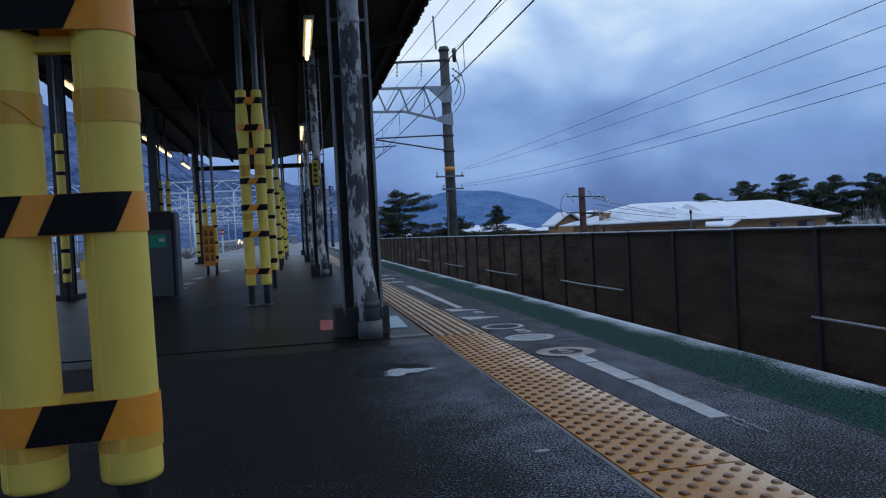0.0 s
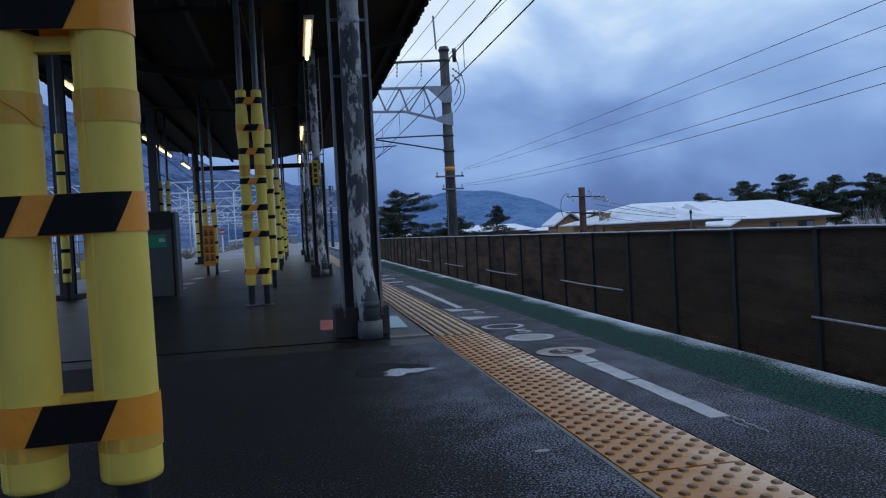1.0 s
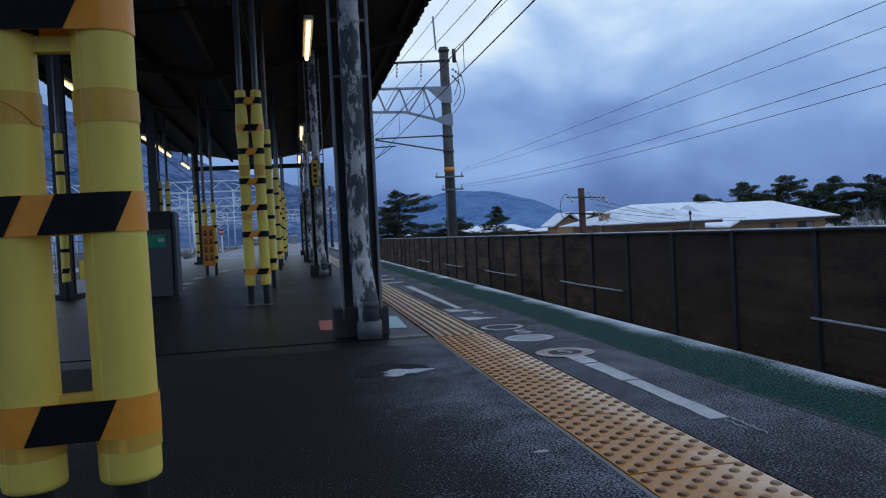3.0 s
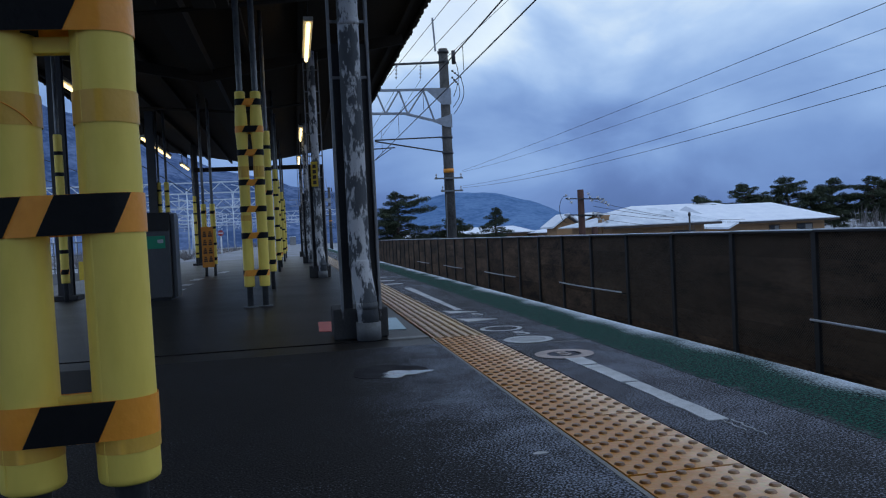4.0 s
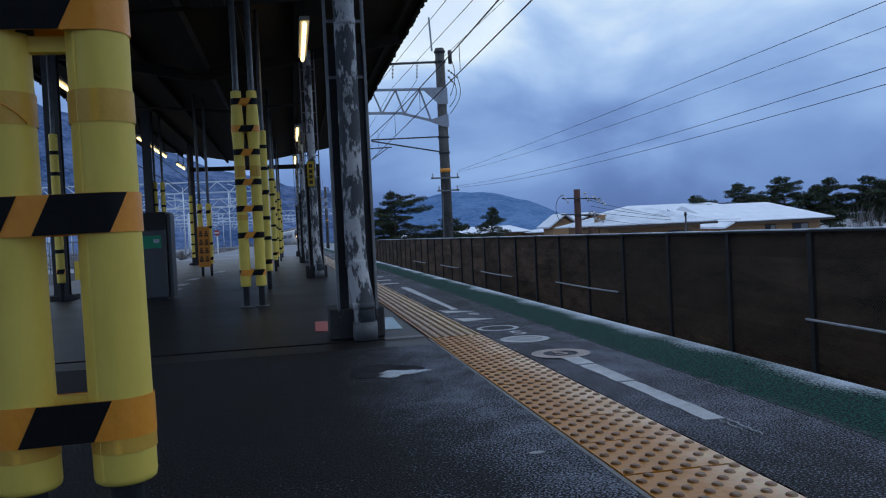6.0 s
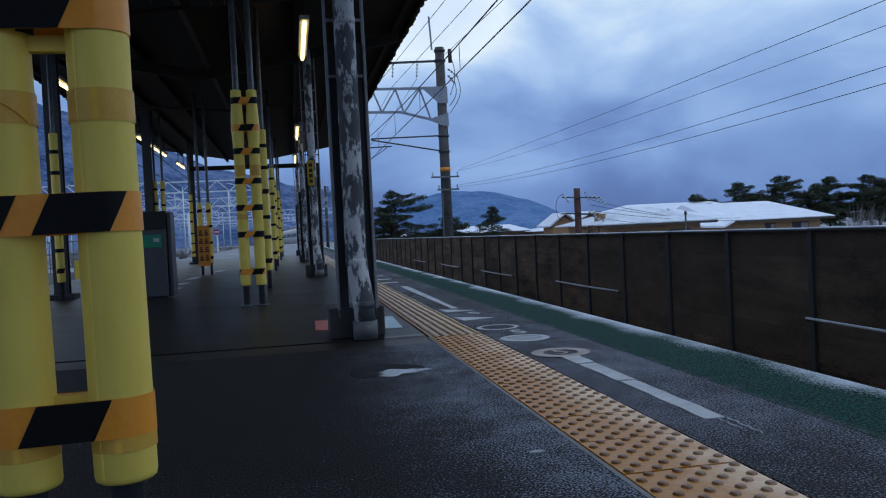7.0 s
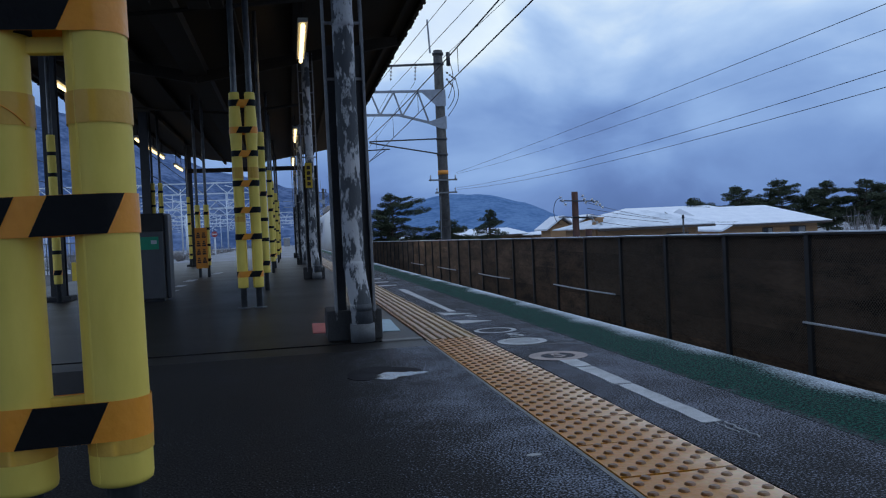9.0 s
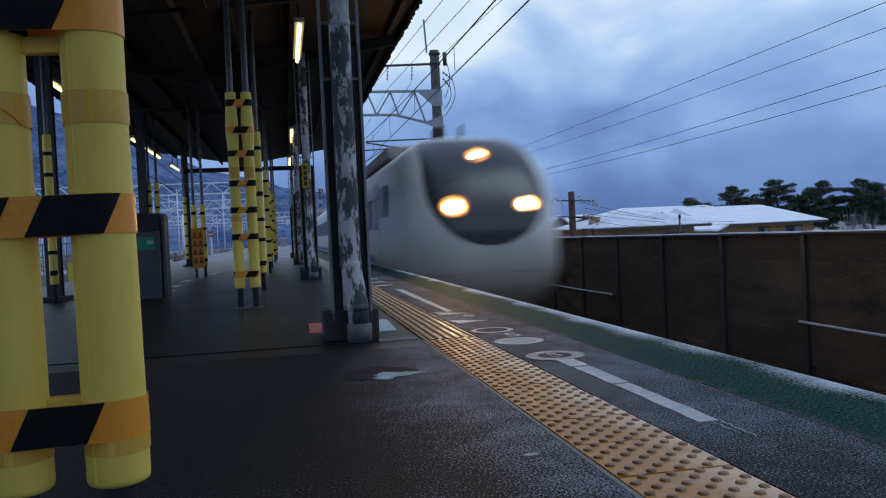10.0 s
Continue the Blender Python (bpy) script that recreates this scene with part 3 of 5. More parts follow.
        tagged(part("frost_fleck", fb, M_WHITEPAINT), "small white fleck of frost on the asphalt", "frost")
    cb = B()
    left = [(1.06 + 0.44 * q / 8, 4.03 - 0.05 * q / 8 + fl.uniform(-0.006, 0.006)) for q in range(9)]
    flat(cb, left + [(x, y + 0.012) for x, y in left[::-1]], -0.002, 0.0015)
    tagged(part("crack", cb, M_CONCRETE), "thin pale crack across the edge paving", "crack")
    tagged(part("puddle", b, M_WATER), "thin icy puddle in a shallow hollow", "puddle")


markings()


# ---- canopy ----
VX, VZ = -1.25, 3.22
EAVE_R, EAVE_L, SLOPE = 1.96, -4.55, 0.17
# ROOF0 carries the roof on unseen behind the camera, added to block daylight.
ROOF0, ROOF1 = -30.0, 28.6


def roof_z(x):
    return VZ + abs(x - VX) * SLOPE


def canopy():
    c = structure("canopy_roof", B(), M_ROOF, "dark butterfly canopy roof with steel purlins", "canopy")
    b = B()
    step = 0.075
    er = random.Random(12)
    for x0, x1 in ((EAVE_L, VX), (VX, EAVE_R)):
        n = 14
        ny = 44
        rows = []
        for j in range(ny + 1):
            y = ROOF0 + (ROOF1 - ROOF0) * j / ny
            rows.append([b.verts.new((x0 + (x1 - x0) * i / n, y, roof_z(x0 + (x1 - x0) * i / n) + 0.16 + (0.02 if (i + j) % 2 else 0))) for i in range(n + 1)])
        for r0, r1 in zip(rows, rows[1:]):
            for i in range(n):
                b.faces.new((r0[i], r0[i + 1], r1[i + 1], r1[i]))
        rows = []
        for j in range(ny + 1):
            y = ROOF0 + (ROOF1 - ROOF0) * j / ny
            rows.append([b.verts.new((x0 + (x1 - x0) * i / n, y, roof_z(x0 + (x1 - x0) * i / n) + 0.10)) for i in range(n + 1)])
        for r0, r1 in zip(rows, rows[1:]):
            for i in range(n):
                b.faces.new((r0[i], r1[i], r1[i + 1], r0[i + 1]))
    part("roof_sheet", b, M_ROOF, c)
    for x in (EAVE_R - 0.02, EAVE_L + 0.02):
        b = B()
        k = int((ROOF1 - ROOF0) / step)
        for j in range(k):
            y = ROOF0 + j * step
            z = roof_z(x) + 0.02
            drop = er.choice((0.0, 0.0, 0.01, 0.02, 0.035))
            box(b, x - 0.02, x + 0.03 + er.uniform(0, 0.015), y, y + step * er.uniform(0.5, 0.8), z + 0.01 - drop, z + 0.19 + er.uniform(-0.01, 0.01))
        box(b, x - 0.015, x + 0.015, ROOF0, ROOF1, roof_z(x) + 0.05, roof_z(x) + 0.17)
        part("eave_edge", b, M_ROOF, c, "ragged corrugated eave edge")
    for i in range(9):
        x = EAVE_L + 0.25 + i * (EAVE_R - EAVE_L - 0.5) / 8
        b = B()
        box(b, x - 0.03, x + 0.03, ROOF0, ROOF1, roof_z(x), roof_z(x) + 0.10)
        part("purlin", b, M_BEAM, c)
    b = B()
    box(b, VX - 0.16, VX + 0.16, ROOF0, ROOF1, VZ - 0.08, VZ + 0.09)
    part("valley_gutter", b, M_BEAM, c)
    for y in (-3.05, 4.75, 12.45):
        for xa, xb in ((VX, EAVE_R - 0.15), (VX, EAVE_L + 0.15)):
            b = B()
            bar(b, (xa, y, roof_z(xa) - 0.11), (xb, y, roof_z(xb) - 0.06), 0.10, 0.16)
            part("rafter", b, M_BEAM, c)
    for y in (23.6,):
        b = B()
        box(b, -2.73, 0.36, y - 0.05, y + 0.05, 2.66, 2.78)
        part("tie_beam", b, M_BEAM, c)
    for x, y, w in ((-0.9, 8.2, 0.22), (-0.75, 8.25, 0.2), (-1.6, 8.1, 0.35), (-1.3, 5.6, 0.4)):
        b = B()
        box(b, x, x + w, y, y + 0.3, roof_z(x) - 0.26, roof_z(x) + 0.02, 0.01)
        part("ceiling_box", b, M_BEAM, c, "dark equipment box under the roof")
    for pts in ([(-3.5, 8.9, 3.3), (-1.5, 8.8, 3.05), (0.3, 8.9, 3.25)], [(-3.0, 15.5, 3.2), (-1.0, 15.4, 3.05), (0.3, 15.5, 3.2)]):
        b = B()
        sweep(b, pts, 0.025, 6)
        part("conduit", b, M_BEAM, c)


canopy()


def ceiling_lamp(x, y0, length, z):
    lamp = thing("fluorescent_lamp", "lit warm fluorescent tube in a slim trough under the canopy", "ceiling lamp", (x, y0, z), "canopy lamps")
    b = B()
    box(b, -0.06, 0.06, -0.03, length + 0.03, 0.045, 0.10, 0.008)
    part("case", b, M_CASE, lamp)
    b = B()
    rod(b, (0, 0, 0.010), (0, length, 0.010), 0.028, n=12)
    part("tube", b, M_TUBE, lamp)
    for y in (0.25, length - 0.25):
        b = B()
        rod(b, (0, y, 0.1), (0, y, roof_z(x) - z + 0.11), 0.012, n=6)
        part("hanger", b, M_BEAM, lamp)
    return lamp


for x, y0, L in ((0.285, 9.75, 1.95), (0.26, 19.0, 2.2), (0.24, 25.6, 2.2), (-3.42, 12.7, 2.2), (-3.48, 20.0, 2.2), (-3.5, 22.5, 1.9), (-3.5, 26.8, 1.75)):
    ceiling_lamp(x, y0, L, 3.18)


# ---- columns ----
def canopy_column(x, y, pipe=True):
    col = thing("canopy_column", "dark steel lattice canopy column with peeling white downpipe", "column", (x, y, 0), "canopy columns")
    top = roof_z(x) - 0.02
    for dx in (-0.112, 0.112):
        s = 1 if dx > 0 else -1
        b = B()
        box(b, dx - 0.008, dx + 0.008, 0.0, 0.07, 0.12, top, 0.002)
        part("leg", b, M_BAR, col, "worn grey column leg")
        b = B()
        box(b, min(dx - 0.008 * s, dx - 0.062 * s), max(dx - 0.008 * s, dx - 0.062 * s), 0.035, 0.05, 0.12, 1.75)
        part("web_plate", b, M_STEEL, col, "black web plate")
    for k in range(9):
        z = 1.54 + 0.33 * k
        if z > top - 0.1:
            break
        b = B()
        box(b, -0.104, 0.104, 0.012, 0.026, z, z + 0.016)
        part("batten", b, M_BAR, col)
    b = B()
    box(b, -0.17, 0.155, 0.0, 0.34, 0.0, 0.18, 0.012)
    part("base_block", b, M_DARKCON, col, "dark concrete base block")
    if pipe:
        p = B()
        pts = [(0.0, -0.03, top), (0.0, -0.03, 2.0), (0.0, -0.03, 1.0), (0.0, -0.035, 0.46), (0.008, -0.045, 0.36), (0.02, -0.06, 0.27), (0.028, -0.068, 0.2), (0.03, -0.07, 0.1)]
        sweep(p, pts, 0.062, 18)
        pipe_ob = part("downpipe", p, M_PEEL, col, "round downpipe with peeling white paint")
        for z, dx in ((1.86, 0.0), (0.45, 0.0), (0.2, 0.028)):
            b = B()
            rod(b, (dx, -0.033 if z > 0.3 else -0.068, z - 0.02), (dx, -0.033 if z > 0.3 else -0.068, z + 0.02), 0.0645, n=18)
            part("collar", b, M_PEEL, pipe_ob)
        b = B()
        rod(b, (0.03, -0.07, 0), (0.03, -0.07, 0.105), 0.072, n=18)
        part("pipe_foot", b, M_GREYSTEEL, pipe_ob, "grey pipe foot")
    return col


first_col = canopy_column(0.365, 4.72)
for x, y in ((0.36, 12.4), (0.33, 20.1), (0.29, 27.9), (0.365, -3.0)):
    copy_thing(first_col, pose(x, y, 0))


def plain_column(x, y):
    c = thing("steel_column", "plain dark steel canopy column", "column", (x, y, 0), "plain columns")
    b = B()
    top = roof_z(x) - 0.02
    box(b, -0.085, 0.085, -0.06, -0.045, 0, top)
    box(b, -0.085, 0.085, 0.045, 0.06, 0, top)
    box(b, -0.012, 0.012, -0.045, 0.045, 0, top)
    part("shaft", b, M_STEEL, c)
    b = B()
    box(b, -0.16, 0.16, -0.16, 0.16, 0, 0.06, 0.01)
    part("base_plate", b, M_DARKCON, c)
    return c


for x, y in ((-2.78, 10.4), (-2.95, 17.9), (-2.74, 23.7), (-2.74, 4.2)):
    plain_column(x, y)


# ---- foam-padded poles ----
def stadium(cx0, cx1, r, s):
    """The place and normal at arc length s round two poles, from the front middle of the first pole, to the right."""
    d = cx1 - cx0
    if s < -0.0:
        a = s / r
        return (cx0 + r * math.sin(a), -r * math.cos(a))
    if s <= d:
        return (cx0 + s, -r)
    a = (s - d) / r
    return (cx1 + r * math.sin(a), -r * math.cos(a))


def wrap(bm, cx0, cx1, r, s0, s1, z0, z1, slant=0.0, n=40, m=8):
    rows = []
    for j in range(m + 1):
        v = j / m
        row = []
        for i in range(n + 1):
            x, y = stadium(cx0, cx1, r, s0 + slant * (v - 0.5) + (s1 - s0) * i / n)
            row.append(bm.verts.new((x, y, z0 + (z1 - z0) * v)))
        rows.append(row)
    for r0, r1 in zip(rows, rows[1:]):
        for i in range(n):
            bm.faces.new((r0[i], r0[i + 1], r1[i + 1], r1[i])).smooth = True
    return bm


def full_wrap(bm, cx0, cx1, r, z0, z1):
    d = cx1 - cx0
    half = math.pi * r
    ring = []
    n = 20
    pts = [(cx1 + r * math.sin(a), -r * math.cos(a)) for a in (math.pi * i / n for i in range(n + 1))]
    pts += [(cx0 + r * math.sin(a), -r * math.cos(a)) for a in (math.pi + math.pi * i / n for i in range(n + 1))]
    lo = [bm.verts.new((x, y, z0)) for x, y in pts]
    hi = [bm.verts.new((x, y, z1)) for x, y in pts]
    k = len(pts)
    for i in range(k):
        f = bm.faces.new((lo[i], lo[(i + 1) % k], hi[(i + 1) % k], hi[i]))
        f.smooth = True
    return bm


def foam_sleeve(bm, cx, r, z0, z1, rnd, bulge=0.0):
    n, m = 26, 24
    rows = []
    ph = rnd.uniform(0, 6)
    zs = [z0, z0 + 0.004] + [z0 + 0.012 + (z1 - z0 - 0.024) * j / m for j in range(m + 1)] + [z1 - 0.004, z1]
    for j, z in enumerate(zs):
        k = 0.86 if j in (0, len(zs) - 1) else (0.965 if j in (1, len(zs) - 2) else 1.0)
        rr = r * k * (1 + 0.007 * math.sin(z * 9 + ph) + 0.004 * math.sin(z * 31 + ph))
        rr *= 1 + bulge * math.exp(-((z - 1.66) / 0.13) ** 2)
        ox = 0.0008 * math.sin(z * 4.2 + ph)
        rows.append([bm.verts.new((cx + ox + rr * math.cos(a) * (1 + 0.01 * math.sin(2 * a + z * 5)), rr * math.sin(a), z)) for a in (2 * math.pi * i / n for i in range(n))])
    for a, b in zip(rows, rows[1:]):
        for i in range(n):
            f = bm.faces.new((a[i], a[(i + 1) % n], b[(i + 1) % n], b[i]))
            f.smooth = True
    bm.faces.new(rows[0][::-1])
    bm.faces.new(rows[-1])
    return bm


def padded_pair(x, y, bands, old_bands=(), gap=0.15, r=0.048, z_foam=(0.225, 1.99), seed=1, label="", turn=0, tilt=0.0, pole_r=0.028, bridges=(), bulge=0.0, fold=None):
    rnd = random.Random(seed)
    t = thing("padded_pole_pair", label or "twin steel poles in yellow foam with black and orange tape", "padded poles", (0, 0, 0), "padded poles")
    t.matrix_basis = pose(x, y, 0, 0, tilt, turn)
    a, c = -gap / 2, gap / 2
    for cx in (a, c):
        b = B()
        rod(b, (cx, 0, 0), (cx, 0, roof_z(x) + 0.1), pole_r, n=14)
        pole = part("pole", b, M_GALV, t)
        b = B()
        rod(b, (cx, 0, 0), (cx, 0, 0.012), pole_r + 0.035, n=14)
        part("base_flange", b, M_GALV, pole)
        b = B()
        foam_sleeve(b, cx, r, *z_foam, rnd, bulge)
        foam = part("foam_sleeve", b, M_FOAM, t, "yellow foam sleeve")
        b = B()
        box(b, cx - 0.030, cx - 0.027, -r * 0.86 - 0.0, -r * 0.70, z_foam[0] + 0.01, z_foam[1] - 0.01)
        part("seam", b, M_FOAM, foam)
    for z0, z1, s0, s1, *rest in bands:
        lag = rest[0] if rest else 0.05
        b = B()
        fat = r * bulge * math.exp(-(((z0 + z1) / 2 - 1.66) / 0.13) ** 2)
        full_wrap(b, a, c, r + 0.0026 + fat, z0, z1)
        tp = part("tape_band", b, M_TAPE, t, "orange tape band")
        b = B()
        wrap(b, a, c, r + 0.0042 + fat, s0, s1, z0 + 0.0005, z1 - 0.0005, slant=0.032)
        part("black_stripe", b, M_BLACKTAPE, tp, "black tape stripe")
        b = B()
        wrap(b, a, c, r + 0.0042 + fat, s0 - 0.12 - lag, s0 - lag, z0 + 0.0005, z1 - 0.0005, slant=0.032)
        part("black_stripe", b, M_BLACKTAPE, tp, "black tape stripe")
    for z0, z1, which in old_bands:
        for cx in ((a,) if which == 0 else (c,) if which == 1 else (a, c)):
            b = B()
            full_wrap(b, cx, cx, r + 0.0017, z0, z1)
            part("tape_band", b, M_TAPE_OLD, t, "faded orange tape band")
    if fold:
        b = B()
        pts = []
        for i in range(13):
            u = i / 12
            x, y = stadium(a, a, r + 0.003, -0.045 + 0.10 * u)
            pts.append((x, y, fold[0] + (fold[1] - fold[0]) * u * u))
        sweep(b, pts, 0.0011, 6)
        part("tape_fold", b, M_TAPE, t, "raised fold in the faded tape")
    for z0, z1 in bridges:
        b = B()
        box(b, a + r * 0.7, c - r * 0.7, -0.01, 0.012, z0, z1, 0.003)
        part("foam_bridge", b, M_FOAM, t, "yellow foam strip between the poles")
    return t


padded_pair(-0.377, 1.447, [(0.287, 0.354, 0.020, 0.137, 0.1), (0.632, 0.699, 0.063, 0.184, 0.05), (0.967, 1.033, -0.12, 0.125, 0.05), (1.27, 1.33, 0.03, 0.15), (1.57, 1.63, 0.03, 0.15), (1.86, 1.92, 0.03, 0.15)],
            [(0.262, 0.290, 2), (0.817, 0.871, 2), (1.1, 1.15, 2)], seed=3, gap=0.157, r=0.0515, z_foam=(0.206, 1.99), tilt=-0.6, bridges=[(0.345, 0.36), (0.940, 0.968)], fold=(0.866, 0.820))
padded_pair(-0.368, 7.55, [(0.29, 0.345, 0.07, 0.17, 0.12), (0.635, 0.69, 0.10, 0.22, 0.08), (0.88, 0.935, 0.10, 0.22, 0.08), (1.125, 1.18, 0.11, 0.22, 0.08), (1.40, 1.455, 0.12, 0.22, 0.09),
                            (1.61, 1.67, 0.02, 0.14, 0.1), (1.86, 1.92, 0.12, 0.22, 0.09)],
            [(0.80, 0.85, 0), (1.2, 1.3, 2)], seed=5, gap=0.138, z_foam=(0.19, 1.99), bulge=0.22)


def padded_pole(x, y, seed, r=0.048, z1=2.0):
    rnd = random.Random(seed)
    t = thing("padded_pole", "single steel pole in yellow foam with tape bands", "padded pole", (x, y, 0), "padded poles")
    b = B()
    rod(b, (0, 0, 0), (0, 0, roof_z(x) + 0.1), 0.026, n=12)
    part("pole", b, M_GALV, t)
    b = B()
    foam_sleeve(b, 0, r, 0.22, z1, rnd)
    part("foam_sleeve", b, M_FOAM, t, "yellow foam sleeve")
    for k in range(6):
        z = 0.3 + 0.29 * k + rnd.uniform(-0.03, 0.03)
        if z > z1 - 0.07:
            break
        b = B()
        if k % 3:
            full_wrap(b, 0, 0, r + 0.003, z, z + 0.045)
            part("tape_band", b, M_BLACKTAPE, t, "black tape band")
            continue
        full_wrap(b, 0, 0, r + 0.003, z, z + 0.06)
        tp = part("tape_band", b, M_TAPE, t, "orange tape band")
        b = B()
        s = rnd.uniform(-0.07, -0.03)
        wrap(b, 0, 0, r + 0.005, s, s + 0.095, z + 0.001, z + 0.059, slant=0.03, n=10)
        part("black_stripe", b, M_BLACKTAPE, tp, "black tape stripe")
    return t


for i, (x, y) in enumerate(((-0.30, 10.2), (-0.33, 15.7), (-0.34, 18.4), (-0.33, 23.2), (-0.33, 27.5), (-2.70, 10.07), (-2.68, 18.0), (-2.76, 23.5), (-1.66, 15.4), (-1.50, 15.4), (-2.84, 18.0))):
    padded_pole(x, y, 20 + i, z1=1.35 if -1.7 < x < -1.4 else 1.98)

# ---- signs and bin ----
sg = thing("warning_board", "orange warning board with two columns of dark characters", "sign", (-1.605, 15.30, 0.0))
b = B()
box(b, -0.108, 0.108, -0.012, 0.0, 0.17, 0.92, 0.004)
part("board", b, M_SIGNORANGE, sg)
for i in range(4):
    for dx in (-0.049, 0.049):
        b = B()
        z = 0.27 + i * 0.155
        box(b, dx - 0.035, dx + 0.035, -0.016, -0.012, z, z + 0.03)
        box(b, dx - 0.03, dx + 0.03, -0.016, -0.012, z + 0.04, z + 0.065)
        box(b, dx - 0.02, dx + 0.02, -0.016, -0.012, z + 0.075, z + 0.10)
        part("lettering", b, M_INK, sg)
sg = thing("column_plate", "small yellow plate with dark lettering fixed to the column", "sign", (0.335, 12.312, 1.59))
b = B()
box(b, -0.052, 0.052, -0.01, 0.0, -0.19, 0.19, 0.003)
part("plate", b, M_SIGNYELLOW, sg)
for i in range(4):
    b = B()
    box(b, -0.026, 0.026, -0.014, -0.01, -0.155 + i * 0.082, -0.10 + i * 0.082)
    part("lettering", b, M_INK, sg)


def litter_bin():
    t = thing("litter_bin", "stainless steel station bin with black hood and green label", "bin", (-1.47, 9.22, 0))
    b = B()
    box(b, -0.62, 0.10, 0, 0.40, 0.03, 0.78, 0.01)
    part("body", b, M_STAINLESS, t)
    b = B()
    vs = [(-0.62, 0.0), (0.10, 0.0), (0.13, 0.40), (-0.62, 0.40)]
    lo = [b.verts.new((x, y, 0.78)) for x, y in vs]
    hi = [b.verts.new((x, y + (0.05 if y < 0.1 else 0), 0.98)) for x, y in vs]
    b.faces.new(lo[::-1])
    b.faces.new(hi)
    for i in range(4):
        b.faces.new((lo[i], lo[(i + 1) % 4], hi[(i + 1) % 4], hi[i]))
    part("hood", b, M_BLACK, t, "black slanted hood")
    b = B()
    box(b, -0.16, 0.05, -0.006, 0.0, 0.58, 0.72, 0.002)
    lab = part("label_plate", b, M_SIGNGREEN, t, "green label plate")
    b = B()
    box(b, -0.03, 0.03, -0.009, -0.006, 0.64, 0.68)
    part("label_mark", b, M_WHITEPAINT, lab)
    b = B()
    box(b, -0.60, 0.08, 0.02, 0.38, 0, 0.03)
    part("plinth", b, M_BLACK, t)
    b = B()
    box(b, 0.105, 0.15, 0.06, 0.36, 0.03, 0.96, 0.01)
    part("side_panel", b, M_STAINLESS, t, "polished side panel")


litter_bin()

# ---- noise wall ----
WALL_X, PITCH = 6.67, 2.0


def wall_top(y):
    return 0.405 - 0.0035 * max(0, y - 8)


def noise_wall():
    w = structure("noise_wall", B(), M_WALL, "dark brown mesh-faced noise barrier with snow on its cap", "wall")
    b = B()
    box(b, WALL_X - 0.05, WALL_X + 0.25, -12, 110, -2.1, -1.95)
    part("footing", b, M_CONCRETE, w)
    y = 9.3 - 8 * PITCH
    for k in range(58):
        y0, y1 = y + k * PITCH, y + (k + 1) * PITCH
        z = wall_top((y0 + y1) / 2)
        cuts = [-1.95, -1.45, -0.95, -0.42, 0.02, z - 0.03]
        for za, zb in zip(cuts, cuts[1:]):
            b = B()
            box(b, WALL_X, WALL_X + 0.08, y0 + 0.05, y1 - 0.05, za + 0.003, zb - 0.003)
            part("panel", b, M_WALL, w)
        b = B()
        box(b, WALL_X - 0.05, WALL_X + 0.10, y0 - 0.045, y0 + 0.045, -1.95, z - 0.02)
        part("post", b, M_WALLPOST, w)
        b = B()
        box(b, WALL_X - 0.06, WALL_X + 0.12, y0, y1, z - 0.03, z, 0.006)
        part("cap", b, M_WALLPOST, w)
        b = B()
        box(b, WALL_X - 0.05, WALL_X + 0.11, y0, y1 + 0.001, z, z + 0.014)
        part("cap_snow", b, M_SNOW, w)
    for ya, yb, z in ((5.3, 9.34, -0.77), (15.5, 19.4, -0.815), (23.6, 27.6, -0.87), (31.6, 35.6, -0.89), (39.6, 43.6, -0.92)):
        b = B()
        n = 6
        pts = [(WALL_X - 0.10, ya + (yb - ya) * i / n, z - 0.012 * math.sin(math.pi * i / n)) for i in range(n + 1)]
        sweep(b, pts, 0.017, 8)
        part("cable_rail", b, M_WHITEPAINT, w, "pale snow-dusted pipe rail")
        for i in (0, n // 2, n):
            b = B()
            box(b, WALL_X - 0.10, WALL_X, pts[i][1] - 0.02, pts[i][1] + 0.02, z - 0.04, z - 0.02)
            part("bracket", b, M_WALLPOST, w)


noise_wall()


def mesh_lattice():
    """Diamond wire mesh before the panels that stand nearest."""
    b = B()
    y0, y1, z0, z1 = 5.3, 17.2, -1.35, 0.36
    s = 0.046
    n = int((y1 - y0 + (z1 - z0)) / s)
    for k in range(n):
        for sgn in (1, -1):
            ya = y0 + k * s - (z1 - z0) if sgn > 0 else y0 + k * s
            yb = ya + sgn * (z1 - z0)
            t0, t1 = 0.0, 1.0
            d = yb - ya
            lo, hi = sorted(((y0 - ya) / d, (y1 - ya) / d))
            t0, t1 = max(t0, lo), min(t1, hi)
            if t1 - t0 < 0.02:
                continue
            bar(b, (WALL_X - 0.012, ya + d * t0, z0 + (z1 - z0) * t0), (WALL_X - 0.012, ya + d * t1, z0 + (z1 - z0) * t1), 0.0028, 0.004)
    tagged(part("wire_mesh", b, M_MESHWIRE), "fine diamond wire mesh fixed before the barrier panels", "wire mesh", kind="stuff")


mesh_lattice()


# ---- catenary mast and wires ----
def insulator(bm, p0, p1, r=0.06, n=4):
    p0, p1 = Vector(p0), Vector(p1)
    rod(bm, p0, p1, 0.015, n=6)
    for i in range(n):
        c = p0.lerp(p1, (i + 0.5) / n)
        d = (p1 - p0).normalized() * 0.03
        rod(bm, c - d, c + d, r, r * 0.5, n=8)


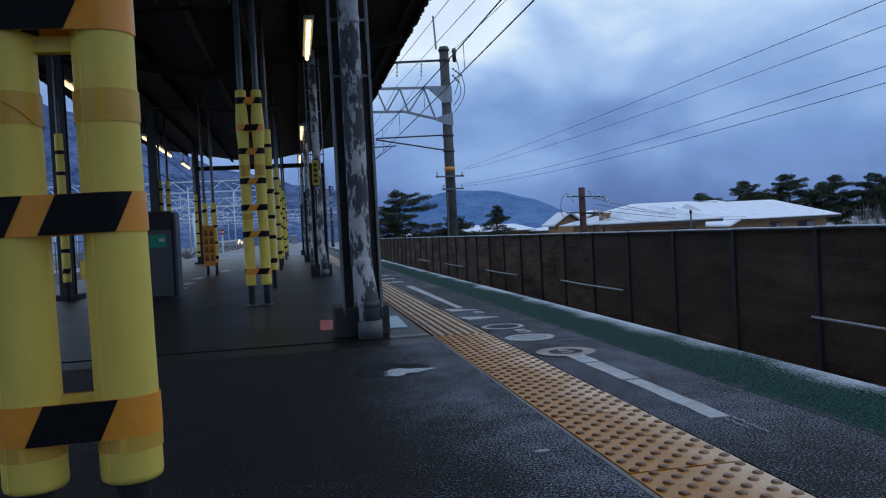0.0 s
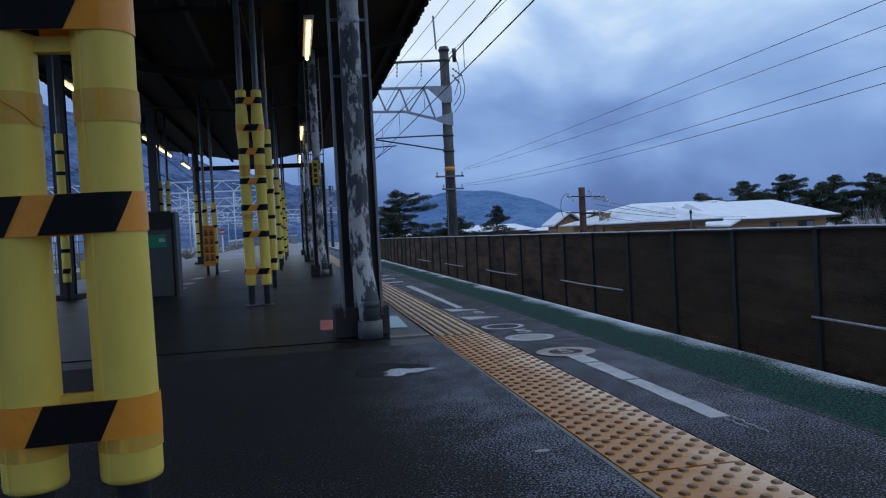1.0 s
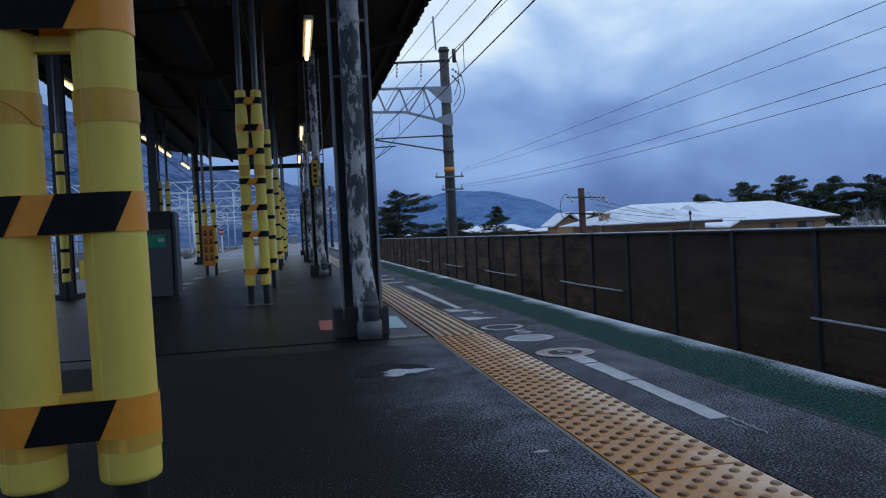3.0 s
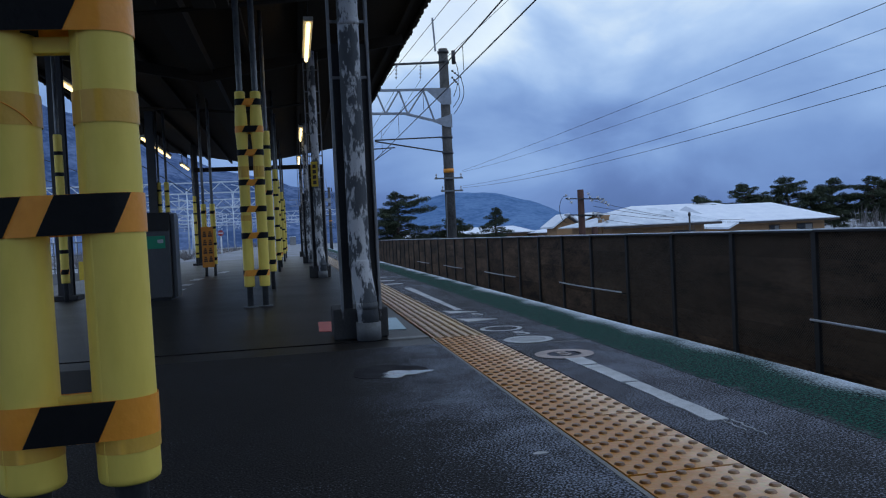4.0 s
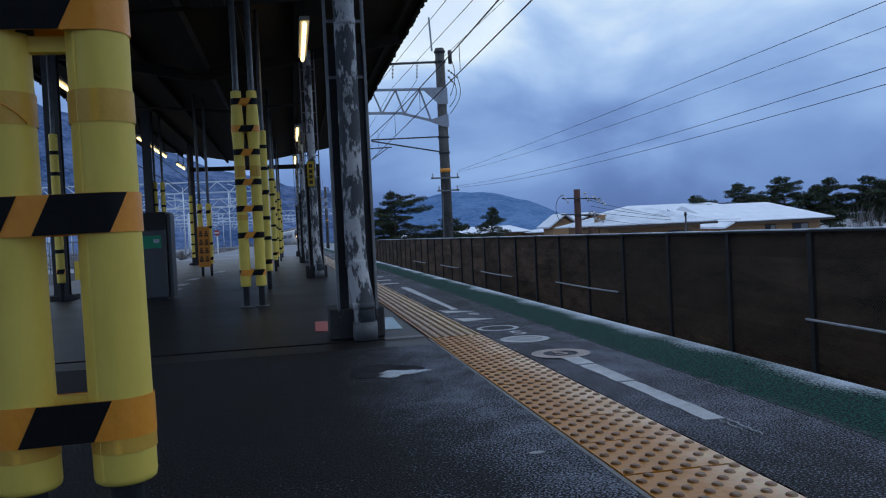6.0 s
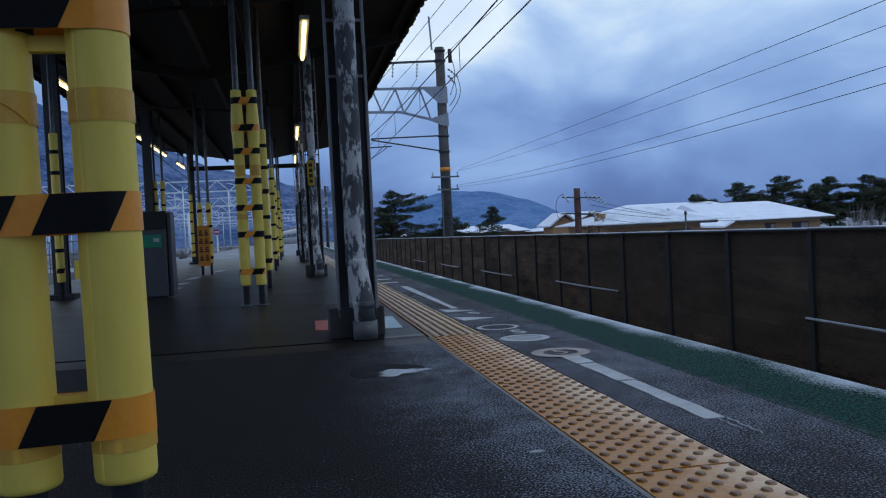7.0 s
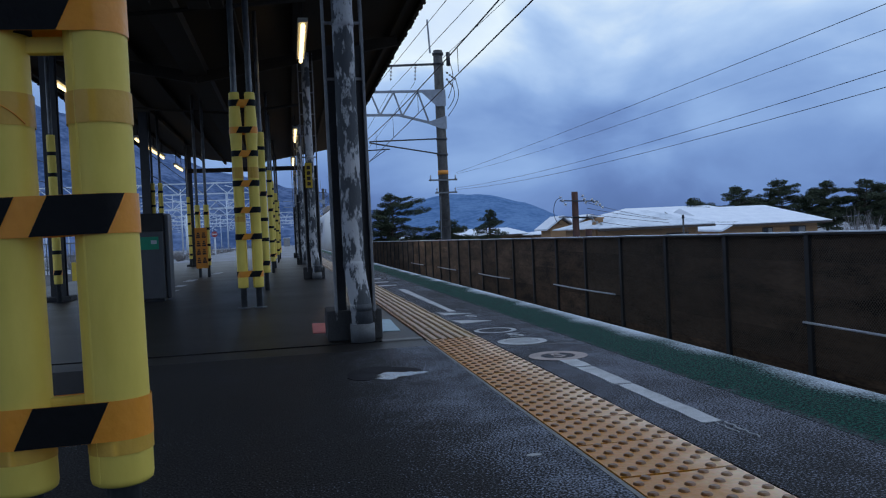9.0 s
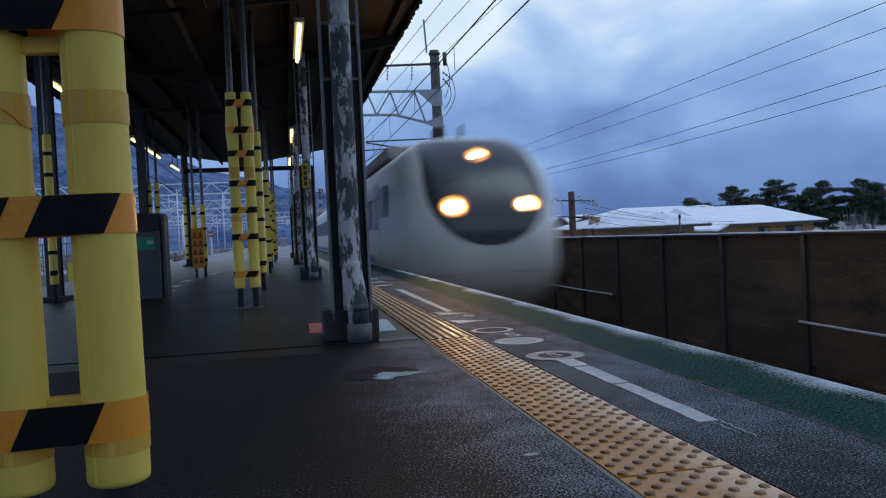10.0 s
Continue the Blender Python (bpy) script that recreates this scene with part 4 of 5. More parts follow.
def catenary_mast(x, y):
    t = thing("catenary_mast", "weathered concrete catenary mast with steel truss arm", "catenary mast", (x, y, 0))
    b = B()
    rod(b, (0, 0, -2.1), (0, 0, 8.9), 0.25, 0.21, n=14)
    part("shaft", b, M_MAST, t)
    for z in (8.75, 8.3, 5.6, 4.9, 4.2):
        b = B()
        rod(b, (0, 0, z - 0.05), (0, 0, z + 0.05), 0.26, n=14)
        part("clamp", b, M_STEEL, t)
    b = B()
    rod(b, (0, 0, 3.29), (0, 0, 3.47), 0.245, n=14)
    part("orange_band", b, M_SIGNORANGE, t, "orange marker band")
    b = B()
    bar(b, (-0.1, 0, 7.08), (-6.5, 0, 7.05), 0.12, 0.10)
    bar(b, (-0.1, 0, 5.55), (-1.9, 0, 6.02), 0.12, 0.10)
    bar(b, (-1.9, 0, 6.02), (-6.5, 0, 6.08), 0.12, 0.10)
    xs = [-0.55, -1.0, -1.75, -2.1, -2.75, -3.15, -3.9, -4.3, -5.1, -5.5]
    for i in range(len(xs) - 1):
        def low(v):
            return 5.55 + (6.02 - 5.55) * min(1, abs(v) / 1.9)
        bar(b, (xs[i], 0, 7.05 if i % 2 else low(xs[i])), (xs[i + 1], 0, low(xs[i + 1]) if i % 2 else 7.05), 0.07, 0.07)
    part("truss_arm", b, M_TRUSS, t, "galvanised truss arm with thin snow")
    for quad in ([(-1.0, 7.1), (0.22, 7.1), (0.22, 6.35), (-0.2, 6.35)], [(-0.75, 5.62), (0.22, 5.92), (0.22, 5.3), (-0.1, 5.36)]):
        b = B()
        f0 = [b.verts.new((px, -0.27, pz)) for px, pz in quad]
        f1 = [b.verts.new((px, -0.255, pz)) for px, pz in quad]
        b.faces.new(f0)
        b.faces.new(f1[::-1])
        for i in range(4):
            b.faces.new((f0[i], f0[(i + 1) % 4], f1[(i + 1) % 4], f1[i]))
        part("gusset", b, M_TRUSS, t)
    for k in range(7):
        b = B()
        z = 0.9 + k * 0.33
        box(b, -0.16, 0.16, -0.275, -0.25, z, z + 0.03)
        part("step_iron", b, M_STEEL, t)
    b = B()
    bar(b, (0, 0, 8.3), (-3.0, 0, 8.2), 0.08, 0.09)
    part("upper_arm", b, M_STEEL, t)
    for dx in (-2.15, -1.05):
        b = B()
        insulator(b, (dx, 0, 8.2), (dx - 0.05, 0.0, 7.55))
        part("insulator", b, M_INSUL, t)
    b = B()
    bar(b, (-0.35, 0, 8.8), (-0.42, 0, 10.3), 0.07, 0.07)
    part("top_spike", b, M_TRUSS, t)
    b = B()
    rod(b, (0, -0.05, 4.92), (-3.3, -0.05, 4.85), 0.035, n=6)
    part("bracket_tube", b, M_STEEL, t)
    b = B()
    rod(b, (0, -0.05, 4.2), (-3.3, -0.05, 4.80), 0.035, n=6)
    part("stay_tube", b, M_STEEL, t)
    b = B()
    rod(b, (-2.4, -0.05, 4.5), (-3.6, -0.05, 4.45), 0.03, n=6)
    rod(b, (-2.6, -0.05, 4.45), (-3.55, -0.05, 3.82), 0.02, n=6)
    part("steady_arm", b, M_STEEL, t)
    for z, xa, xb in ((3.03, -0.72, 0.58), (2.46, -0.45, 0.55)):
        b = B()
        bar(b, (xa, -0.28, z), (xb, -0.28, z), 0.07, 0.07)
        arm = part("cross_arm", b, M_GALV, t, "snow-topped cross arm")
        for dx in (xa + 0.08, xb - 0.08):
            b = B()
            insulator(b, (dx, -0.28, z + 0.03), (dx, -0.28, z + 0.22), 0.05, 2)
            part("insulator", b, M_INSUL, arm)
    b = B()
    rod(b, (0.45, -0.1, 8.8), (0.45, -0.1, 8.2), 0.09, n=8)
    insulator(b, (0.3, -0.2, 7.9), (0.75, -0.3, 7.5))
    insulator(b, (0.3, -0.2, 7.6), (0.6, -0.3, 7.2))
    part("fittings", b, M_STEEL, t, "dark insulator fittings")
    b = B()
    rod(b, (-0.3, -0.33, -1.2), (-0.22, -0.3, 2.3), 0.02, n=6)
    part("conduit", b, M_GALV, t)
    for x0, z0, x1, z1, bow in ((0.42, 8.5, 0.34, 6.7, 0.22), (0.72, 7.5, 0.30, 5.9, 0.28), (0.60, 7.2, 0.28, 6.2, 0.16)):
        b = B()
        sweep(b, [(x0 + (x1 - x0) * k / 10 + bow * math.sin(math.pi * k / 10), -0.28, z0 + (z1 - z0) * k / 10) for k in range(11)], 0.016, 5)
        part("jumper_cable", b, M_WIRE, t, "dark hanging jumper cable")


catenary_mast(7.0, 35.5)
catenary_mast(5.8, 132.0)


def wire(name, p0, p1, sag, r, label, n=24):
    p0, p1 = Vector(p0), Vector(p1)
    b = B()
    pts = []
    for i in range(n + 1):
        u = i / n
        p = p0.lerp(p1, u)
        p.z -= sag * 4 * u * (1 - u)
        pts.append(p)
    sweep(b, pts, r, 5)
    return tagged(part(name, b, M_WIRE), label, "wire")


OVER = "thin dark overhead wire"
wire("contact_wire", (3.45, -15, 3.8), (3.5, 35.5, 3.82), 0.02, 0.012, OVER)
wire("contact_wire", (3.5, 35.5, 3.82), (3.4, 90, 3.82), 0.02, 0.012, OVER)
wire("messenger_wire", (3.45, -15, 4.85), (3.5, 35.5, 4.85), 0.55, 0.014, OVER)
wire("messenger_wire", (3.5, 35.5, 4.85), (3.4, 90, 4.85), 0.5, 0.014, OVER)
for y in (-8, 0, 5, 10.2, 15.5, 20.5, 25.5, 30.5):
    u = (y + 15) / 50.5
    wire("dropper", (3.46, y, 3.81), (3.46, y, 4.85 - 0.55 * 4 * u * (1 - u)), 0, 0.007, "thin vertical dropper wire", 2)
wire("feeder_wire", (4.3, 42.0, 7.86), (4.3, -10.0, 5.0), 0.0, 0.010, OVER)
wire("feeder_wire", (4.8, 35.5, 7.2), (4.8, -10.0, 5.0), 0.02, 0.010, OVER)
wire("feeder_wire", (4.8, 35.5, 7.2), (4.4, 90, 7.5), 0.7, 0.010, OVER)
wire("feeder_wire", (5.9, 35.5, 7.5), (5.5, 90, 7.5), 0.7, 0.010, OVER)
wire("feeder_wire", (6.95, 35.2, 8.32), (6.9, -10.0, 6.1), 0.0, 0.010, OVER)
for xa, za, zb, sg_, thick in ((7.6, 3.36, 3.3, 0.07, 0.0054), (7.6, 3.3, 3.02, 0.21, 0.0045), (7.6, 2.67, 2.57, 0.28, 0.0052), (7.6, 2.59, 2.35, 0.31, 0.0052)):
    wire("line_wire", (xa, 35.4, za), (xa, 4.0, zb), sg_, thick, OVER)
    wire("line_wire", (xa, 4.0, zb), (xa, -25.0, zb + 0.2), sg_, thick, OVER)



# ---- houses, poles and trees beyond the wall ----
GZ = -3.45


def hip_roof(bm, x0, x1, y0, y1, ze, zr, rx0, rx1, ry, t=0.06):
    e = [bm.verts.new(p) for p in ((x0, y0, ze), (x1, y0, ze), (x1, y1, ze), (x0, y1, ze))]
    lo = [bm.verts.new((v.co.x, v.co.y, ze - t)) for v in e]
    r = [bm.verts.new((rx0, ry, zr)), bm.verts.new((rx1, ry, zr))]
    bm.faces.new((e[0], e[1], r[1], r[0]))
    bm.faces.new((e[1], e[2], r[1]))
    bm.faces.new((e[2], e[3], r[0], r[1]))
    bm.faces.new((e[3], e[0], r[0]))
    for i in range(4):
        bm.faces.new((lo[i], lo[(i + 1) % 4], e[(i + 1) % 4], e[i]))
    bm.faces.new(lo[::-1])
    return bm


def house(label, x0, x1, y0, y1, ze, zr, rx0, rx1, ry, wall_in=0.7, roof_mat=None, windows=(), wall_mat=None):
    h = thing("house", label, "house", (0, 0, 0), "houses beyond the wall")
    b = B()
    box(b, x0 + wall_in, x1 - wall_in, y0 + wall_in, y1 - wall_in, GZ, ze - 0.1)
    part("wall", b, wall_mat or M_STUCCO, h, "tan stucco wall")
    b = B()
    hip_roof(b, x0, x1, y0, y1, ze, zr, rx0, rx1, ry)
    roof = part("roof", b, roof_mat or M_SNOW, h, "snow-covered hipped roof")
    b = B()
    box(b, x0, x1 + 0.02, y0 - 0.03, y0 + 0.12, ze - 0.19, ze - 0.055)
    part("gutter", b, M_EAVE, roof, "dark gutter")
    for wx0, wx1, wz0, wz1 in windows:
        yy = y0 + wall_in
        b = B()
        box(b, wx0, wx1, yy - 0.05, yy + 0.02, wz0, wz1)
        win = part("window", b, M_EAVE, h, "dark framed window")
        mid = (wx0 + wx1) / 2
        for a, c, mt in ((wx0 + 0.08, mid - 0.04, M_GLASS), (mid + 0.04, wx1 - 0.08, M_CURTAIN)):
            b = B()
            box(b, a, c, yy - 0.07, yy - 0.045, wz0 + 0.07, wz1 - 0.07)
            part("pane", b, mt, win)
    return h


big = house("long tan house under a broad snow-covered hipped roof", 28.6, 37.75, 50, 60, 0.36, 1.70, 29.5, 36.7, 56.5,
            windows=((34.85, 36.1, -0.62, 0.02), (32.7, 33.5, -0.45, 0.0)))
for eave in (0.14,):
    b = B()
    vs = [b.verts.new(p) for p in ((26.6, 49.2, -0.02), (28.7, 49.2, -0.14), (30.2, 50.1, 0.30), (27.0, 54.0, 1.35))]
    vt = [b.verts.new(v.co + Vector((0, 0, eave))) for v in vs]
    b.faces.new(vs[::-1])
    b.faces.new(vt)
    for i in range(4):
        b.faces.new((vs[i], vs[(i + 1) % 4], vt[(i + 1) % 4], vt[i]))
    part("porch_roof", b, M_SNOW, big, "lower snowy porch roof")
house("house with a grey roof under patchy snow", 17.0, 24.1, 42, 50, 0.52, 1.46, 19.9, 21.4, 45.0, roof_mat=M_SNOWROOF,
      windows=((18.2, 19.6, -1.0, 0.05), (21.4, 22.8, -1.0, 0.05)))
house("long snow-roofed house behind the others", 26.0, 39.0, 61, 70, 1.15, 2.08, 29.0, 36.9, 65.5)


def gable_house(label, x0, x1, y0, y1, ze, zr):
    h = thing("house", label, "house", (0, 0, 0), "houses beyond the wall")
    xm = (x0 + x1) / 2
    b = B()
    pts = [(x0 + 0.4, GZ), (x1 - 0.4, GZ), (x1 - 0.4, ze), (xm, zr - 0.18), (x0 + 0.4, ze)]
    f0 = [b.verts.new((x, y0 + 0.4, z)) for x, z in pts]
    f1 = [b.verts.new((x, y1 - 0.4, z)) for x, z in pts]
    b.faces.new(f0)
    b.faces.new(f1[::-1])
    for i in range(5):
        b.faces.new((f0[i], f0[(i + 1) % 5], f1[(i + 1) % 5], f1[i]))
    part("wall", b, M_STUCCO, h, "tan gable wall")
    for xa in (x0, x1):
        b = B()
        q = [(xa, y0, ze - 0.12), (xm, y0, zr), (xm, y1, zr), (xa, y1, ze - 0.12)]
        lo = [b.verts.new(p) for p in q]
        hi = [b.verts.new((p[0], p[1], p[2] + 0.12)) for p in q]
        b.faces.new(lo)
        b.faces.new(hi)
        for i in range(4):
            b.faces.new((lo[i], lo[(i + 1) % 4], hi[(i + 1) % 4], hi[i]))
        part("roof_slope", b, M_SNOW, h, "snowy roof slope")
    return h


gable_house("tan gabled house with snowy roof", 18.3, 20.9, 55, 58, 0.6, 1.4)
gable_house("low tan house with snowy roof", 20.2, 24.2, 56, 60, 0.7, 1.45)
b = B()
box(b, 17.6, 18.1, 44.0, 44.5, -0.2, 1.05)
box(b, 17.55, 18.15, 43.95, 44.55, 1.05, 1.15)
tagged(part("chimney", b, M_STUCCO), "square tan chimney with dark cap", "chimney")
for x0, x1, ze, zr, y in ((14.5, 23.2, 0.35, 0.95, 75), (22.4, 27.3, 0.2, 0.42, 72), (10.5, 13.0, 0.3, 0.55, 80), (16, 19, 0.3, 0.7, 82)):
    house("distant low house under a white snowy roof", x0, x1, y, y + 9, ze - 0.05, zr, x0 + 2, x1 - 1.0, y + 4.5)


def utility_pole(x, y):
    t = thing("utility_pole", "rust-brown utility pole with crossarm and insulators", "utility pole", (x, y, 0))
    b = B()
    rod(b, (0, 0, GZ), (0, 0, 2.5), 0.2, 0.17, n=12)
    part("shaft", b, M_RUSTPOLE, t)
    for z, xa, xb in ((2.05, -0.9, 1.2), (1.2, -1.0, 1.1), (1.15, -0.3, 1.0)):
        b = B()
        bar(b, (xa, -0.2, z), (xb, -0.2, z - 0.1), 0.06, 0.06)
        part("crossarm", b, M_STEEL, t)
    for xa, za, xb, zb in ((-0.95, 2.3, -0.55, 1.75), (0.3, 2.35, 0.55, 1.8), (0.8, 2.1, 1.15, 1.75), (1.1, 1.95, 1.5, 1.55), (0.5, 1.25, 0.9, 1.05), (0.8, 0.95, 1.4, 0.7)):
        b = B()
        insulator(b, (xa, -0.25, za), (xb, -0.25, zb), 0.10, 3)
        part("insulator", b, M_INSUL, t)
    b = B()
    pts = [(-0.9 + 0.4 * math.sin(a), -0.3, 1.5 + 0.7 * math.cos(a)) for a in [math.pi * (1.0 + k / 10) for k in range(11)]]
    sweep(b, pts, 0.015, 5)
    part("jumper_cable", b, M_WIRE, t)
    b = B()
    rod(b, (0.7, 0, GZ), (0.7, 0, 0.5), 0.17, n=10)
    part("brace_pole", b, M_RUSTPOLE, t)


utility_pole(14.92, 40)
vp = thing("vent_post", "slim dark vent post before the tan house", "vent post", (21.6, 41.0, GZ))
b = B()
rod(b, (0, 0, 0), (0, 0, 4.35), 0.05, n=8)
part("pipe", b, M_STEEL, vp)
b = B()
rod(b, (0, 0, 4.3), (0, 0, 4.5), 0.085, 0.06, n=10)
part("cowl", b, M_STEEL, vp)
for dz, x1, z1 in ((1.9, 40, 0.3), (1.6, 42, 0.2), (1.3, 44, 0.0), (1.0, 42, -0.4)):
    wire("service_wire", (15.6, 40, dz), (x1 - 14, 46, z1 + 0.3), 0.25, 0.012, "thin house service wire", 10)


def leaf_cloud(bm, centre, rx, ry, rz, count, size, rnd):
    for _ in range(count):
        while True:
            p = Vector((rnd.uniform(-1, 1), rnd.uniform(-1, 1), rnd.uniform(-1, 1)))
            if p.length < 1:
                break
        p = Vector(centre) + Vector((p.x * rx, p.y * ry, p.z * rz))
        q = Euler((rnd.uniform(-0.9, 0.9), rnd.uniform(-0.9, 0.9), rnd.uniform(0, 6.3))).to_quaternion()
        s = size * rnd.uniform(0.6, 1.3)
        v = [bm.verts.new(p + q @ Vector(c)) for c in ((-s, -s * 0.2, 0), (0, -s * 0.26, s * 0.12), (s, 0, 0), (0, s * 0.26, s * 0.12))]
        bm.faces.new(v)


def pine(x, y, top, width, seed, base=GZ, boughs=30, crown_from=0.3, lean=0.0, wind=0.0, dome=1.6, label=""):
    """A pine whose boughs reach out unevenly, each with loose flat pads of needles and sky between them."""
    rnd = random.Random(seed)
    t = thing("pine_tree", label or "dark green pine with layered uneven boughs", "pine tree", (x, y, base), "pines beyond the wall")
    H = top - base

    def stem(f):
        return Vector((lean * f * f * H + 0.14 * math.sin(f * 9 + seed), 0.1 * math.sin(f * 7 + seed), H * 0.97 * f))

    b = B()
    for i in range(8):
        rod(b, stem(i / 8), stem((i + 1) / 8), 0.20 * (1 - i / 9), 0.20 * (1 - (i + 1) / 9), n=8, caps=i in (0, 7))
    part("trunk", b, M_BARK, t)
    crown, limbs = B(), B()
    for j in range(boughs):
        u = min(1.0, (j + rnd.random()) / boughs)
        f = crown_from + (1 - crown_from) * u
        a = j * 2.4 + rnd.uniform(-0.6, 0.6)
        reach = 0.5 * width * (0.16 + 0.84 * (1 - u ** dome)) * rnd.choice((0.5, 0.75, 0.9, 1.0, 1.12)) * (1 + wind * math.cos(a))
        root = stem(f)
        tip = root + Vector((reach * math.cos(a), reach * 0.9 * math.sin(a), reach * rnd.uniform(-0.12, 0.22)))
        mid = root.lerp(tip, 0.55) + Vector((0, 0, 0.08 * reach))
        rod(limbs, root, mid, 0.055, 0.03, n=5, caps=False)
        rod(limbs, mid, tip, 0.03, 0.012, n=5, caps=False)
        k = max(2, int(reach / 0.38))
        for q in range(k):
            v = 0.35 + 0.7 * (q + rnd.random()) / k
            side = Vector((-math.sin(a), math.cos(a), 0)) * rnd.uniform(-0.30, 0.30) * reach * v
            c = root.lerp(tip, v) + side + Vector((0, 0, 0.06 + rnd.uniform(-0.05, 0.12)))
            w = rnd.uniform(0.28, 0.56) * (0.75 + 0.12 * reach)
            leaf_cloud(crown, c, w, w, w * rnd.uniform(0.35, 0.6), int(95 * w / 0.35), 0.10, rnd)
    leaf_cloud(crown, stem(1.0), 0.25, 0.25, 0.35, 50, 0.10, rnd)
    tagged(part("branchwork", limbs, M_BARK, t), kind="stuff")
    tagged(part("crown", crown, M_NEEDLE, t), kind="stuff")


pine(9.0, 70, 4.4, 5.2, 1, boughs=46, crown_from=0.40, lean=-0.015, wind=0.25, dome=4.0)
pine(8.0, 71, 3.0, 3.4, 2, boughs=24, crown_from=0.4, dome=3.0)
pine(14.0, 70, 1.75, 4.2, 3, boughs=70, crown_from=0.30, dome=4.5, label="low rounded dark evergreen behind the mast")
pine(18.0, 70, 2.6, 3.4, 4, boughs=34, crown_from=0.40, dome=1.8)
for i, (x, top, w, y, d) in enumerate(((35.9, 2.7, 3.8, 66, 6.0), (39.3, 3.7, 4.8, 65, 3.0), (41.6, 2.7, 4.2, 66, 4.0), (44.0, 4.15, 5.4, 65, 3.4), (46.5, 3.1, 3.8, 64, 3.0), (48.4, 3.85, 4.8, 65, 4.0), (51.2, 3.75, 5.2, 63, 4.0), (53.8, 3.4, 4.8, 65, 4.0), (55.4, 2.9, 5.2, 64, 3.0))):
    pine(x, y, top, w, 30 + i, boughs=44, crown_from=0.45, lean=0.03 * (i % 3 - 1), wind=0.15, dome=d)


def shrub(x, y, z0, h, w, seed):
    rnd = random.Random(seed)
    b = B()
    for _ in range(46):
        a, l = rnd.uniform(0, 6.28), rnd.uniform(0.5, 1) * h
        r = rnd.uniform(0.1, 0.6) * w
        p1 = Vector((0.3 * r * math.cos(a), 0.3 * r * math.sin(a), l * 0.55))
        p2 = Vector((r * math.cos(a), r * math.sin(a), l))
        rod(b, (0, 0, 0), p1, 0.03, 0.02, n=4, caps=False)
        rod(b, p1, p2, 0.02, 0.006, n=4, caps=False)
        for _k in range(3):
            p3 = p1.lerp(p2, rnd.random()) + Vector((rnd.uniform(-0.3, 0.3), rnd.uniform(-0.3, 0.3), rnd.uniform(0.1, 0.5)))
            rod(b, p1.lerp(p2, 0.5), p3, 0.012, 0.005, n=3, caps=False)
    ob = tagged(part("bare_shrub", b, M_SHRUB), "bare frosted shrub with thin grey twigs", "shrub", "bare shrubs")
    ob.location = (x, y, z0)


for i, (x, y, h, w) in enumerate(((20.4, 40.5, 3.5, 1.6), (21.7, 40.5, 3.8, 1.7), (22.8, 40.2, 3.4, 1.5), (19.2, 40.4, 3.2, 1.4), (47.5, 58, 4.2, 2.2), (45.0, 57, 4.6, 2.4), (49.5, 57, 4.8, 2.4))):
    shrub(x, y, GZ, h, w, 60 + i)


# ---- hills ----
def hill(name, label, pts, y_ridge, depth, material, seed):
    bm = B()
    rnd = random.Random(seed)
    n = 120
    cols = []
    for i in range(n + 1):
        x = pts[0][0] + (pts[-1][0] - pts[0][0]) * i / n
        z = 0
        for (xa, za), (xb, zb) in zip(pts, pts[1:]):
            if xa <= x <= xb:
                u = (x - xa) / (xb - xa)
                u = u * u * (3 - 2 * u) * 0.5 + u * 0.5
                z = za + (zb - za) * u
        col = []
        for j in range(13):
            v = j / 12
            h = (z + 3) * math.sin(min(1, v * 1.25) * math.pi / 2) if v <= 0.8 else (z + 3) * (1 - (v - 0.8) * 2.5)
            k = 0.05 * (z + 3) * noise.noise(Vector((x * 0.012, v * 6, seed))) + 0.015 * (z + 3) * noise.noise(Vector((x * 0.06, v * 20, seed)))
            col.append(bm.verts.new((x * (1 - 0.35 * (0.8 - v) * depth / y_ridge), y_ridge - depth * (0.8 - v), -3 + h + k * min(1, v * 4))))
        cols.append(col)
    for a, c in zip(cols, cols[1:]):
        for j in range(12):
            f = bm.faces.new((a[j], c[j], c[j + 1], a[j + 1]))
            f.smooth = True
    structure(name, bm, material, label, "hill")


hill("backdrop_hill", "wooded hill in the distance, haze painted in as blue", [(60, 8), (144, 40), (220, 62), (298, 74), (365, 73), (432, 55), (494, 24), (560, 6), (700, 2)], 1500, 500, M_HILL_R, 3)
hill("backdrop_slope", "snow-dusted mountain slope behind the yard, haze painted in as blue", [(-900, 260), (-500, 215), (-295, 176), (-241, 148), (-164, 119), (-130, 100), (-72, 77), (-24, 68), (0, 58), (43, 50), (75, 36), (130, 8), (200, 0)], 900, 420, M_HILL_L, 7)


